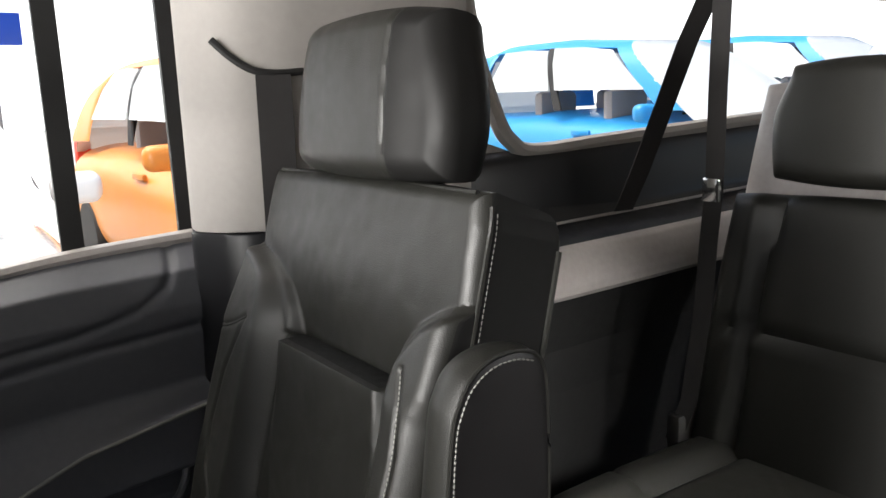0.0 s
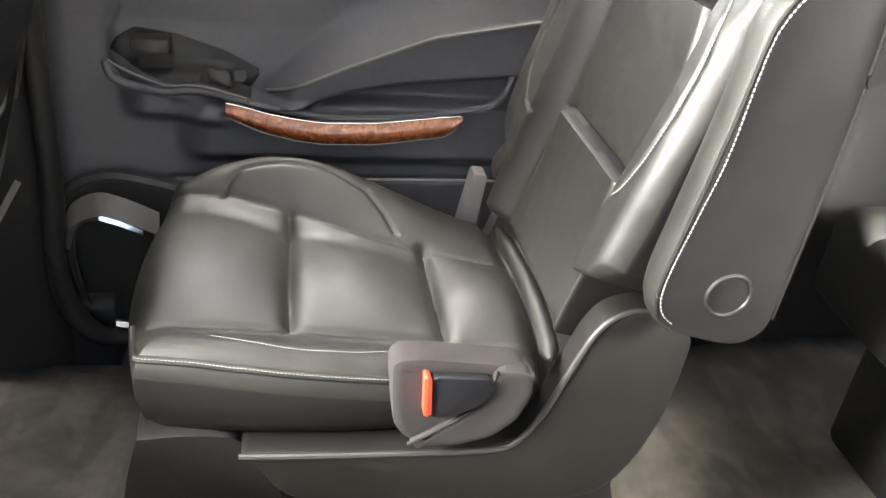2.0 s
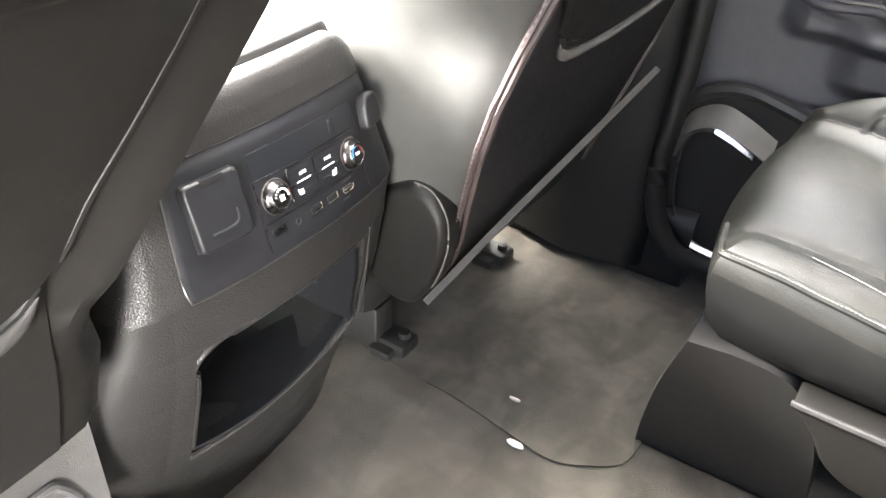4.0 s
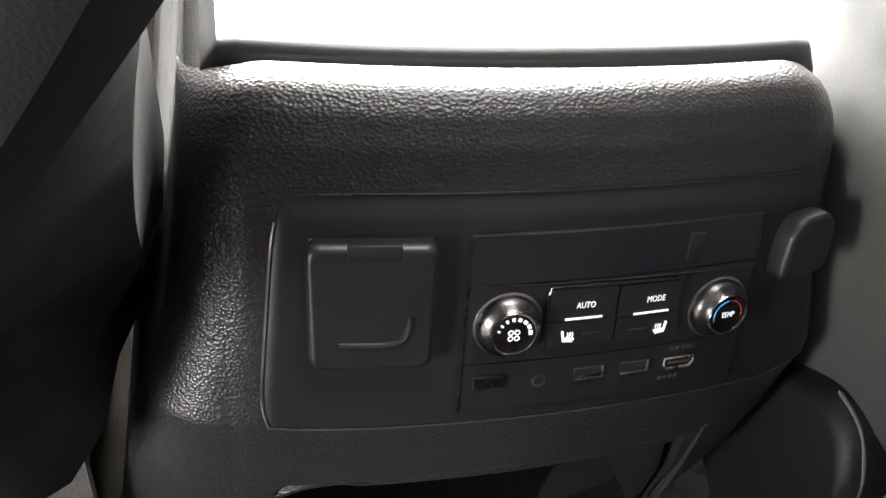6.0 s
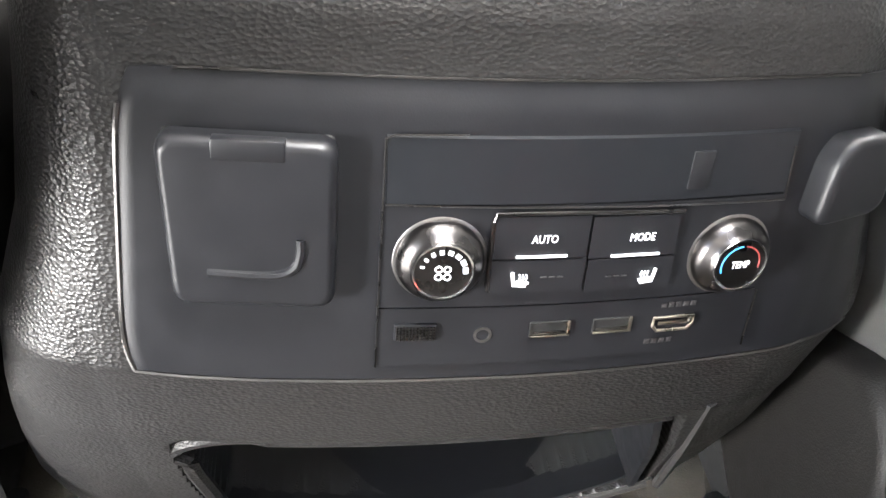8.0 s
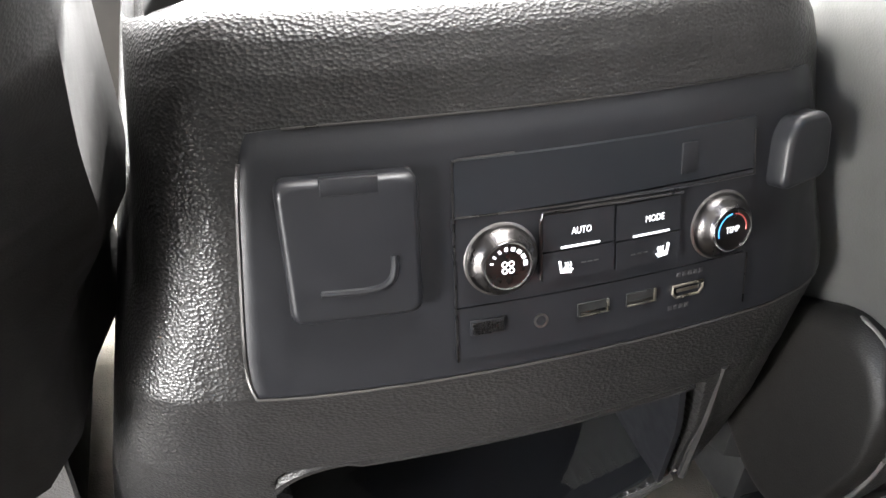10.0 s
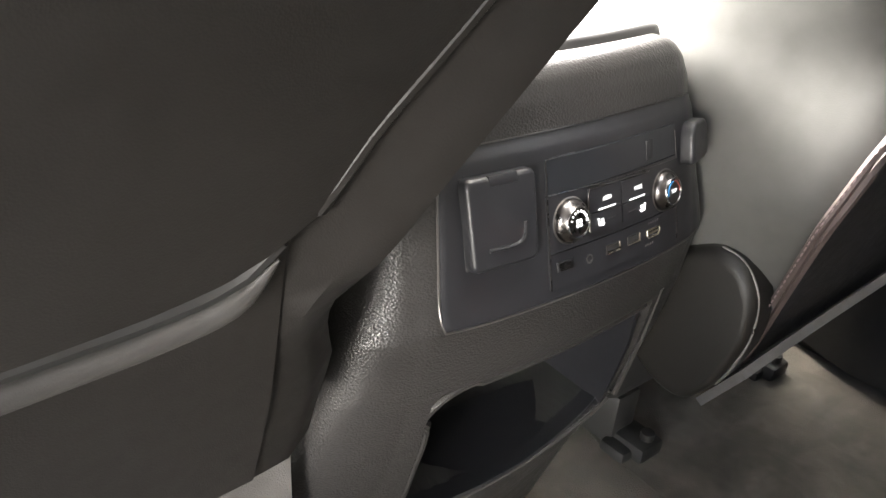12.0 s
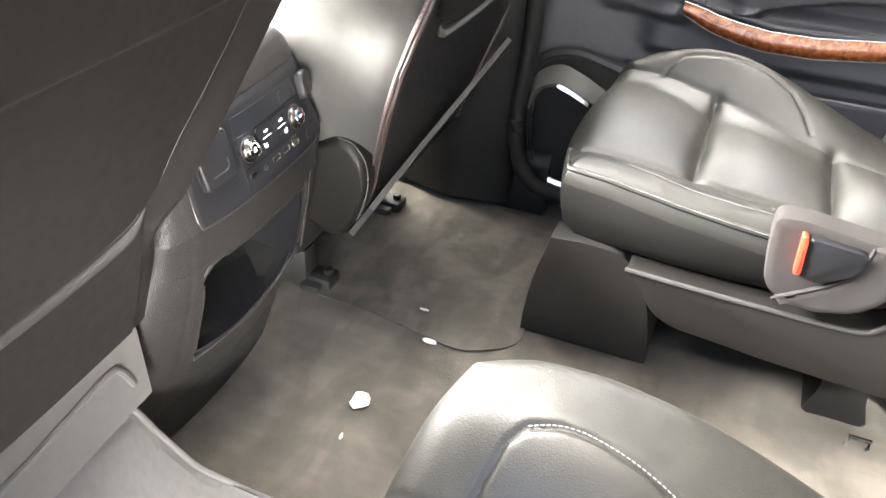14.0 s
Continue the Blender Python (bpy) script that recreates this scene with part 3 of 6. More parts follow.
def door_panel():
    """The rear right door seen from inside."""
    t = thing("rear_door", (0.82, -0.5, 0.06), "closed rear door with blue-black vinyl panel, burl wood strip and armrest", "door", kind="structure")
    seam1 = [(-0.862, 0.866), (-0.858, 0.840), (-0.845, 0.810), (-0.804, 0.783), (-0.717, 0.762), (-0.594, 0.748), (-0.478, 0.730), (-0.39, 0.720)]
    seam2 = [(-0.905, 0.748), (-0.712, 0.733), (-0.548, 0.712), (-0.393, 0.687), (-0.28, 0.655), (-0.234, 0.624), (-0.212, 0.583), (-0.210, 0.536), (-0.236, 0.505), (-0.303, 0.484), (-0.37, 0.482)]

    def depth(y, z):
        x = interp(z, [0.06, 0.2, 0.36, 0.45, 0.60, 0.73, 0.78, 0.83, 0.865, 0.875], [0.80, 0.79, 0.788, 0.80, 0.812, 0.80, 0.795, 0.805, 0.842, 0.86])
        # armrest pad: a sloping top, a crease, an upright front and a pull recess under it
        zu = sum(interp(y + d, [-0.90, -0.685, -0.60, -0.565, -0.545, -0.49, -0.43], [0.667, 0.660, 0.652, 0.638, 0.608, 0.560, 0.505]) for d in (-0.024, -0.008, 0.008, 0.024)) / 4
        zc = interp(y, [-0.90, -0.705, -0.572, -0.50, -0.441, -0.42], [0.646, 0.607, 0.555, 0.524, 0.499, 0.490])
        zl = interp(y, [-0.90, -0.817, -0.645, -0.575, -0.506, -0.44], [0.552, 0.546, 0.528, 0.513, 0.490, 0.480])
        if y < -0.40:
            up = min(1.0, max(0.0, (zu - z) / max(zu - zc, 0.004)))
            a = up ** 1.7 * smooth01((z - zl + 0.014) / 0.018) * smooth01((-0.425 - y) / 0.075)
            x -= 0.054 * a * (1 - 0.12 * smooth01((zc - z) / 0.06))
        # lower run carrying the wood
        b = smooth01((0.50 - z) / 0.02) * smooth01((z - 0.375) / 0.03) * smooth01((-0.30 - y) / 0.06)
        x -= 0.026 * b
        # switch shelf
        c = smooth01((0.545 - z) / 0.03) * smooth01((z - 0.44) / 0.03) * smooth01((-0.22 - y) / 0.05) * smooth01((y + 0.41) / 0.04)
        x -= 0.03 * c
        x += -groove(y, z, [seam1, seam2], 0.006, 0.0065)
        x += -groove(y, z, [[(-0.89, 0.354), (-0.3, 0.348)]], 0.006, 0.005)
        return x
    def belt_z(y):
        return interp(y, [-0.905, -0.78, -0.70, -0.55, -0.42, -0.1], [0.875, 0.869, 0.863, 0.845, 0.832, 0.812])

    def skin(u, v):
        y, z = -0.905 + 0.80 * u, 0.06 + 0.815 * v
        return Vector((depth(y, z), y, z if z < 0.74 else 0.74 + (z - 0.74) * (belt_z(y) - 0.74) / 0.135))
    part("panel", sheet(skin, 230, 230, lambda c: Vector((0.884, c.y, c.z))), DOOR, t, "grained vinyl panel with piped seams", sharp=75)
    pad_line = [(depth(y, z) - 0.0008, y, z) for y, z in [(y, interp(y, [-0.90, -0.705, -0.572, -0.50, -0.441], [0.646, 0.607, 0.555, 0.524, 0.499])) for y in np.linspace(-0.90, -0.45, 60)]]
    # The crest's highlight is put into this paler tube.
    part("piping", tube(pad_line, 0.0030, 8), ROLL, t, "armrest crest, paler for its highlight")
    part("pocket_edge", tube([(depth(y, 0.356) - 0.001, y, 0.350) for y in np.linspace(-0.89, -0.36, 30)], 0.0022, 6), LEDGE, t, "thin pale edge over the door pocket")

    def wood_at(u, v):
        y = -0.389 - 0.370 * u
        mid = interp(u, [0, 0.16, 0.27, 0.40, 0.62, 0.92, 0.97, 1], [0.482, 0.462, 0.453, 0.447, 0.4485, 0.463, 0.469, 0.480])
        half = interp(u, [0, 0.10, 0.27, 0.40, 0.62, 0.92, 0.97, 1.0], [0.0105, 0.0150, 0.0170, 0.0175, 0.0175, 0.0165, 0.0125, 0.0015])
        bow = 0.010 * math.sin(math.pi * v)
        return Vector((0.752 - bow, y, mid + (v - 0.5) * 2 * half))
    part("wood_strip", sheet(wood_at, 60, 10, (0.032, 0, 0)), WOOD, t, "glossy walnut burl strip")
    rim = [wood_at(u, 1.0) + Vector((-0.001, 0, 0.001)) for u in np.linspace(0, 1, 40)]
    low = [wood_at(u, 0.0) + Vector((-0.001, 0, -0.001)) for u in np.linspace(1, 0, 40)]
    part("chrome_trim", tube(rim, 0.0011, 6), CHROME, t, "thin chrome edging")
    part("lower_edging", tube(low, 0.0007, 6), EDGE, t, "thin satin edging")
    # grab edge sweeping up to the rear
    part("grab_edge", tube(spline([(0.758, -0.39, 0.501), (0.757, -0.45, 0.487), (0.756, -0.55, 0.473), (0.756, -0.65, 0.475), (0.757, -0.76, 0.490), (0.759, -0.81, 0.503), (0.762, -0.832, 0.53), (0.78, -0.845, 0.57)], 8), 0.006, 8), DOOR, t)
    def well(u, v):
        y = -0.438 + 0.221 * u
        lo = interp(y, [-0.438, -0.425, -0.36, -0.30, -0.25, -0.217], [0.522, 0.502, 0.516, 0.516, 0.532, 0.554])
        hi = interp(y, [-0.438, -0.385, -0.318, -0.255, -0.228, -0.217], [0.532, 0.559, 0.580, 0.588, 0.573, 0.556])
        z = lo + (hi - lo) * v
        return Vector((depth(y, z) - 0.0015 - 0.0015 * math.sin(math.pi * v), y, z))
    part("switch_well", sheet(well, 40, 14, (0.004, 0, 0)), PANEL, t, "dark satin switch well")
    # Thin pale tube laid on the rim as its highlight.
    part("rim_highlight", tube(spline([(0.757, -0.222, 0.552), (0.754, -0.26, 0.533), (0.750, -0.304, 0.519), (0.746, -0.355, 0.521), (0.744, -0.421, 0.504)], 6), 0.0018, 6), ROLL, t, "pale line for the highlight on the switch rim")
    part("switch_plate", loft([[(0.748, -0.352, 0.512), (0.748, -0.426, 0.492), (0.790, -0.426, 0.498), (0.790, -0.352, 0.520)], [(0.752, -0.352, 0.524), (0.752, -0.426, 0.503), (0.792, -0.426, 0.507), (0.792, -0.352, 0.530)]]), PLASTIC, t, "satin switch plate")
    part("window_switch", prism(rounded([(-0.400, 0.512), (-0.362, 0.522), (-0.364, 0.546), (-0.378, 0.540), (-0.394, 0.541)], 0.003), "x", 0.762, 0.780, 0.003), GLOSS, t)
    part("switch_rim", tube(spline([(0.762, -0.218, 0.55), (0.760, -0.232, 0.522), (0.756, -0.29, 0.508), (0.752, -0.355, 0.512), (0.750, -0.42, 0.497)], 6), 0.0070, 10), DOOR, t, "rounded switch rim")
    part("pull_cup", rbox((0.776, -0.308, 0.556), (0.82, -0.250, 0.580), 0.005), PLASTIC, t, "recessed pull cup")
    # No hollow here: a black lens gives the bowl's shade.
    part("cup_bowl_shade", lathe([(0.0, -0.010), (0.016, -0.008), (0.024, 0.0), (0.026, 0.002), (0.020, 0.003), (0.0, 0.003)], (0.794, -0.285, 0.545), (-1, 0, 0), 28), BLACK, t, "black lens for the shaded bowl of the pull cup")
    # Window light caught on the door's top edge, drawn as a pale tube.
    part("belt_highlight", tube([(0.850, y, belt_z(y) - 0.004) for y in np.linspace(-0.905, -0.11, 30)], 0.011, 8), LEDGE, t, "pale tube for the window light along the belt line")
    # release handle
    part("handle_bezel", rbox((0.788, -0.385, 0.728), (0.802, -0.235, 0.782), 0.012), PANEL, t, "dark handle cup")
    part("handle", rbox((0.776, -0.345, 0.742), (0.790, -0.25, 0.764), 0.006), CHROME, t, "chrome release handle")
    # lower pocket with loudspeaker
    outl = rounded([(-0.115, 0.30), (-0.15, 0.345), (-0.21, 0.362), (-0.30, 0.34), (-0.42, 0.30), (-0.42, 0.075), (-0.20, 0.068), (-0.14, 0.10)], 0.035)
    part("pocket_ring", tube([(0.772, y, z) for y, z in outl], 0.012, 8, closed=True), PLASTIC, t)
    # Solid slab, coloured black for the shade inside the pocket.
    part("pocket", prism([(y * 0.96 - 0.01, 0.205 + (z - 0.205) * 0.93) for y, z in outl], "x", 0.766, 0.79, 0.004), BLACK, t, "black slab for the shaded map pocket")
    part("pocket_lip", ribbon(spline([(0.760, -0.128, 0.25), (0.756, -0.145, 0.293), (0.750, -0.185, 0.317), (0.748, -0.225, 0.308), (0.75, -0.275, 0.282)], 6), (0.6, 0, 1), 0.038, 0.010), ROLL, t, "smooth satin pocket lip")
    part("well_rim", tube(spline([(0.748, -0.20, 0.294), (0.750, -0.158, 0.285), (0.752, -0.140, 0.25), (0.752, -0.142, 0.17), (0.752, -0.160, 0.112), (0.750, -0.195, 0.090), (0.750, -0.25, 0.080)], 6), 0.0024, 6), EDGE, t, "satin rim round the pocket well")
    part("pocket_chrome", ribbon([(0.745, -0.185, 0.296), (0.744, -0.215, 0.286), (0.746, -0.25, 0.268)], (0.5, 0, 1), 0.008, 0.004), CHROME, t, "bright pocket accent")
    part("speaker_accent", ribbon([(0.748, -0.17, 0.092), (0.746, -0.20, 0.086), (0.748, -0.235, 0.080)], (0.4, 0, 1), 0.009, 0.004), CHROME, t, "bright lower accent")


door_panel()

# ---- second-row captain's chairs ----
UP = Vector((0, -0.276, 0.961))


def captain_chair(side, label):
    """Built for the right-hand side; side -1 mirrors it."""
    t = thing("captain_chair", (0.44 * side, -0.62, 0.0), label, "car seat", group="second-row seats")

    def P(name, bm, mat, parent=t, label=""):
        if side < 0:
            bmesh.ops.translate(bm, vec=(0, -0.05, 0), verts=bm.verts)
        return part(name, bm, mat, parent, label, side)

    def C(name, bm, mat, parent=t, label=""):
        """Parts of the cushion keep their handedness on both chairs."""
        if side < 0:
            bmesh.ops.translate(bm, vec=(-0.862, -0.035, 0), verts=bm.verts)
        return part(name, bm, mat, parent, label)

    # cushion
    cx, cy = 0.452, -0.552
    seams = [
        [(0.325, -0.488), (0.575 if side > 0 else 0.485, -0.486)], [(0.320, -0.676), (0.520, -0.674)],
        [(0.315, -0.335), (0.322, -0.50), (0.318, -0.68), (0.30, -0.80)],
        [(0.618, -0.305), (0.60, -0.40), (0.577, -0.484), (0.535, -0.61), (0.515, -0.675), (0.503, -0.77)],
        [(0.598, -0.392), (0.616, -0.400), (0.630, -0.418), (0.634, -0.48), (0.626, -0.55), (0.605, -0.595), (0.575, -0.62), (0.545, -0.635)],
    ]
    if side < 0:
        seams[3] = [(0.512, -0.295), (0.503, -0.320), (0.496, -0.371), (0.489, -0.43), (0.477, -0.61), (0.472, -0.77)]
        seams[4] = [(0.496, -0.371), (0.522, -0.377), (0.546, -0.385), (0.560, -0.397), (0.568, -0.421), (0.569, -0.449), (0.561, -0.490), (0.545, -0.537), (0.52, -0.60)]

    seam_at = eased([p[1] for p in seams[3]][::-1], [p[0] for p in seams[3]][::-1], 0.03)
    crown = eased([-0.82, -0.80, -0.70, -0.55, -0.42, -0.34, -0.30, -0.28], [0.351, 0.352, 0.358, 0.372, 0.388, 0.394, 0.390, 0.386], 0.05)
    bolster = eased([-0.82, -0.80, -0.74, -0.65, -0.55, -0.42, -0.35, -0.30, -0.27], [0.0, 0.0, 0.008, 0.034, 0.066, 0.080, 0.070, 0.045, 0.026], 0.06)

    def top(x, y):
        X, Y = x + cx, y + cy
        z = crown(Y)
        puff = 0.0
        wide = seam_at(Y)
        if 0.32 < X < wide:
            for a, b in ((-0.292, -0.488), (-0.488, -0.676), (-0.676, -0.80)):
                if b <= Y <= a:
                    puff = 0.018 * math.sin(math.pi * (Y - b) / (a - b)) ** 0.8 * math.sin(math.pi * (X - 0.32) / (wide - 0.32)) ** 0.7
        z += puff
        z += (1.17 if side > 0 else 1.05) * bolster(Y) * smooth01((X - seam_at(Y) + 0.045) / 0.135)
        z += 0.006 * smooth01((0.31 - X) / 0.03)
        z += groove(X, Y, seams[:2], 0.0060, 0.0110) + groove(X, Y, seams[:3], 0.0035, 0.0045) + groove(X, Y, seams[3:4], 0.0026, 0.0040) + groove(X, Y, seams[4:], 0.0038, 0.0036)
        z += 0.0012 * noise.noise(Vector((X * 22, Y * 22, 0.5)))
        return z - 0.38
    cush = C("cushion", pad(Matrix.Translation((cx, cy, 0.38)), 0.425, 0.52, top, 0.040, 0.135, 0.40, 230, 230, None, 0.085), LEATHER, label="black leather cushion with cross seams")
    # Steep faces of the cushion take the shade-dark vinyl.
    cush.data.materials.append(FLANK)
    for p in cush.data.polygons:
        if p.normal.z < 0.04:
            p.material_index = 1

    def rim(u, v):
        """A place on the cushion's rounded shoulder."""
        x, y = u * 0.2125 * math.sqrt(1 - 0.20 * v * v), v * 0.26 * math.sqrt(1 - 0.20 * u * u)
        e = min((1 - abs(u)) * 0.2125, (1 - abs(v)) * 0.26, 0.040)
        return Vector((cx + x, cy + y, 0.38 + top(x, y) - (0.040 - math.sqrt(0.0016 - (0.040 - e) ** 2)) + 0.002))
    edge = [rim(u, 0.975) for u in np.linspace(-0.62, -0.95, 10)] + [rim(-0.965, v) for v in np.linspace(0.95, -0.38, 40)]
    C("piping", tube(edge, 0.0045, 8), LEATHER, cush)
    C("stitching", stitches([p + Vector((-0.004, 0, 0.004)) for p in edge]), THREAD, cush, "pale stitched edge")
    C("stitching", stitches([rim(-0.80 - 0.04 * math.sin(math.pi * k / 30), 0.62 - 0.03 * k) for k in range(31)]), THREAD, cush, "pale stitched seam")
    if side < 0:
        C("stitching", stitches(spline([(x, y, top(x - cx, y - cy) + 0.3835) for x, y in seams[4][3:]], 6), 0.0034, 0.0012, 0.0007), THREAD, cush, "pale stitched bolster seam")
    # rolled rear of the cushion
    C("rear_roll", tube(spline([(0.262, -0.792, 0.372), (0.33, -0.803, 0.366), (0.45, -0.81, 0.362), (0.60, -0.80, 0.362)], 6), [0.003, 0.008, 0.011] + [0.013] * 13 + [0.011, 0.008, 0.003], 10), LEATHER, cush)

    # buckle pocket on the inboard flank
    pk = rounded([(-0.598, 0.402), (-0.630, 0.405), (-0.752, 0.390), (-0.762, 0.358), (-0.750, 0.320), (-0.722, 0.295), (-0.676, 0.284), (-0.622, 0.284), (-0.606, 0.306), (-0.599, 0.354)], 0.016)
    pocket = P("buckle_pocket", pillow(pk, [(0.262, 0.0), (0.234, 0.0), (0.229, 0.002), (0.2265, 0.007), (0.2265, 0.013)]), FELT, label="grey felt buckle pocket")
    flap = rounded([(-0.620, 0.285), (-0.672, 0.318), (-0.704, 0.343), (-0.716, 0.392), (-0.742, 0.391), (-0.757, 0.386), (-0.764, 0.358), (-0.750, 0.318), (-0.722, 0.292), (-0.676, 0.280)], 0.012)
    P("pocket_flap", pillow(flap, [(0.236, 0.0), (0.224, 0.0), (0.219, 0.002), (0.2175, 0.006), (0.2178, 0.011)]), FELT, pocket, "grey felt flap")
    P("piping", tube(spline([(0.2195, y, z) for y, z in ((-0.622, 0.287), (-0.672, 0.319), (-0.702, 0.344), (-0.712, 0.365), (-0.716, 0.392))], 6), 0.0022, 6), FELT, pocket)
    bk = P("buckle", prism(rounded([(-0.642, 0.388), (-0.710, 0.383), (-0.716, 0.371), (-0.700, 0.347), (-0.664, 0.328), (-0.641, 0.334)], 0.006), "x", 0.214, 0.234, 0.003), PANEL, label="dark seat-belt buckle")
    P("release_button", prism(rounded([(-0.633, 0.391), (-0.6415, 0.389), (-0.6445, 0.336), (-0.636, 0.335)], 0.003), "x", 0.2115, 0.236, 0.0015), RED, bk, "orange-red release button")

    # moulded plastic base
    shield = rounded([(-0.425, 0.264), (-0.50, 0.262), (-0.611, 0.259), (-0.734, 0.259), (-0.766, 0.275), (-0.791, 0.319), (-0.808, 0.369), (-0.825, 0.421), (-0.843, 0.448), (-0.871, 0.459), (-0.925, 0.452), (-0.952, 0.420), (-0.949, 0.365), (-0.943, 0.302), (-0.924, 0.238), (-0.898, 0.191), (-0.867, 0.168), (-0.80, 0.162), (-0.65, 0.170), (-0.504, 0.184), (-0.473, 0.203), (-0.453, 0.240)], 0.02)
    sh = P("side_shield", pillow(shield, [(0.275, 0.0), (0.243, 0.0), (0.237, 0.001), (0.2345, 0.003), (0.2332, 0.006)]), SHELL, label="dark moulded side shield")
    lip = spline([(0.2355, -0.43, 0.262), (0.2345, -0.50, 0.2600), (0.2345, -0.611, 0.2575), (0.2345, -0.728, 0.2575), (0.2345, -0.762, 0.273), (0.2345, -0.787, 0.317), (0.235, -0.806, 0.369), (0.235, -0.824, 0.418), (0.236, -0.842, 0.444), (0.238, -0.870, 0.456), (0.242, -0.91, 0.452)], 8)
    # Lip is lighter than the shield; the colour carries its highlight.
    P("shield_lip", tube(lip, 0.0040, 8), PLASTIC, sh, "rolled lip, paler for its highlight")
    P("outer_shield", prism(shield, "x", 0.63, 0.66, 0.008), PLASTIC)
    P("seat_pan", rbox((0.31, -0.93, 0.15), (0.63, -0.46, 0.26), 0.02), BLACK)
    foot = spline([(-0.262, 0.0, 0), (-0.268, 0.06, 0), (-0.285, 0.16, 0), (-0.312, 0.262, 0)], 4) + spline([(-0.36, 0.268, 0), (-0.414, 0.262, 0), (-0.440, 0.235, 0), (-0.460, 0.19, 0), (-0.474, 0.12, 0), (-0.480, 0.05, 0), (-0.481, 0.0, 0)], 3)
    P("foot_cover", loft([[(x + dx - 0.34 * p.y, p.x + (p.x + 0.37) * dk, max(0.0, p.y * (1 + dk))) for p in foot] for x, dx, dk in ((0.362, 0.0, -0.03), (0.358, 0.002, -0.008), (0.362, 0.006, 0.0), (0.56, 0.0, 0.0))]), PLASTIC, label="plastic cover over the front mounting foot")
    for yy in (-0.78, -0.93):
        P("rear_foot", prism(rounded([(yy - 0.05, 0.0), (yy + 0.05, 0.0), (yy + 0.035, 0.05), (yy + 0.03, 0.16), (yy - 0.03, 0.16), (yy - 0.035, 0.05)], 0.01), "x", 0.36, 0.56, 0.005), BLACK)
    P("latch_striker", tube([(0.31, -0.80, 0.002), (0.31, -0.80, 0.02), (0.31, -0.83, 0.02), (0.31, -0.83, 0.002)], 0.004, 6), CHROME)

    # backrest
    bx = 0.437
    org = Vector((bx, -0.80, 0.40)) + UP * 0.30
    fm = frame_of(org, (-1, 0, 0), UP)

    def to_l(x, z):
        s = (z - 0.40) / 0.961 - 0.30
        return (bx - x, s)
    bs = [[to_l(*p) for p in ln] for ln in (
        [(0.290, 0.787), (0.538, 0.785)], [(0.292, 0.592), (0.534, 0.588)],
        [(0.598, 0.792), (0.625, 0.779), (0.652, 0.770), (0.672, 0.768)],
        [(0.598, 0.792), (0.628, 0.72), (0.640, 0.65), (0.632, 0.60), (0.60, 0.565), (0.57, 0.56)],
        [(0.240, 0.812), (0.228, 0.785), (0.221, 0.74), (0.222, 0.69), (0.230, 0.642), (0.245, 0.600), (0.262, 0.582)])]

    inner_edge = eased([0.36, 0.59, 0.70, 0.76, 0.79, 0.815, 0.84, 0.862, 0.880, 0.895, 1.0], [0.300, 0.292, 0.280, 0.281, 0.286, 0.284, 0.268, 0.239, 0.195, 0.13, 0.13], 0.012)
    outer_edge = eased([0.36, 0.587, 0.785, 0.815, 0.849, 0.874, 0.89, 1.0], [0.548, 0.534, 0.537, 0.543, 0.569, 0.640, 0.74, 0.74], 0.012)

    def btop(x, y):
        X, Z = bx - x, 0.40 + 0.961 * (y + 0.30)
        a, b = inner_edge(Z), outer_edge(Z)
        tall = interp(Z, [0.38, 0.60, 0.78, 0.84, 0.90], [0.030, 0.034, 0.032, 0.022, 0.014])
        z = tall * (smooth01((a - X) / 0.036) ** 0.8 + smooth01((X - b) / 0.040) ** 0.8)
        z -= 0.010 * smooth01((0.226 - X) / 0.030) * smooth01((0.80 - Z) / 0.03)
        inside = smooth01((X - a) / 0.016) * smooth01((b - X) / 0.016)
        # each cross seam: the panel above sinks into it, the one below rolls out of it
        for seam, sink, reach, roll in ((0.786, 0.022, 0.065, 0.016), (0.590, 0.009, 0.035, 0.012)):
            if Z > seam:
                if seam > 0.7 or Z < 0.786:
                    z -= inside * sink * math.exp(-((Z - seam) / reach) ** 1.3)
            elif Z > seam - 0.19:
                z += inside * roll * smooth01((seam - Z) / 0.007) * math.exp(-((seam - Z) / 0.075) ** 1.5)
        if Z > 0.786:
            z += 0.008 * math.sin(math.pi * min(1, (Z - 0.786) / 0.2)) * math.sin(math.pi * min(1, max(0, (X - 0.2) / 0.46)))
        z += groove(x, y, bs[:2], 0.005, 0.0035) + groove(x, y, bs[2:], 0.003, 0.0035)
        z += 0.0012 * noise.noise(Vector((X * 16, Z * 16, 3.5))) + 0.0006 * noise.noise(Vector((X * 45, Z * 45, 7.5)))
        return z
    fine = (250, 300) if side > 0 else (90, 100)
    wide_at = lambda y: interp(y, [-0.31, -0.215, -0.190, -0.165, -0.06, 0.15, 0.27, 0.31], [0.64, 0.66, 0.90, 0.99, 1.0, 1.0, 0.985, 0.95])
    bm = pad(fm, 0.485, 0.615, btop, 0.020, 0.108, 0.05, *fine, wide_at, 0.014)
    inv = fm.inverted()
    for v in bm.verts:
        # the top falls away round to the rear
        c = inv @ v.co
        dy, dz, r = c.y - 0.2515, -c.z - 0.052, 0.056
        if dy > 0 and dz > 0 and math.hypot(dy, dz) > r:
            k = r / math.hypot(dy, dz)
            v.co = fm @ Vector((c.x, 0.2515 + dy * k, -0.052 - dz * k))
    back = P("backrest", bm, LEATHER, label="black leather backrest with bolsters")
    # Faces turned from the front get their shade by colour.
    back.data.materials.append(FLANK)
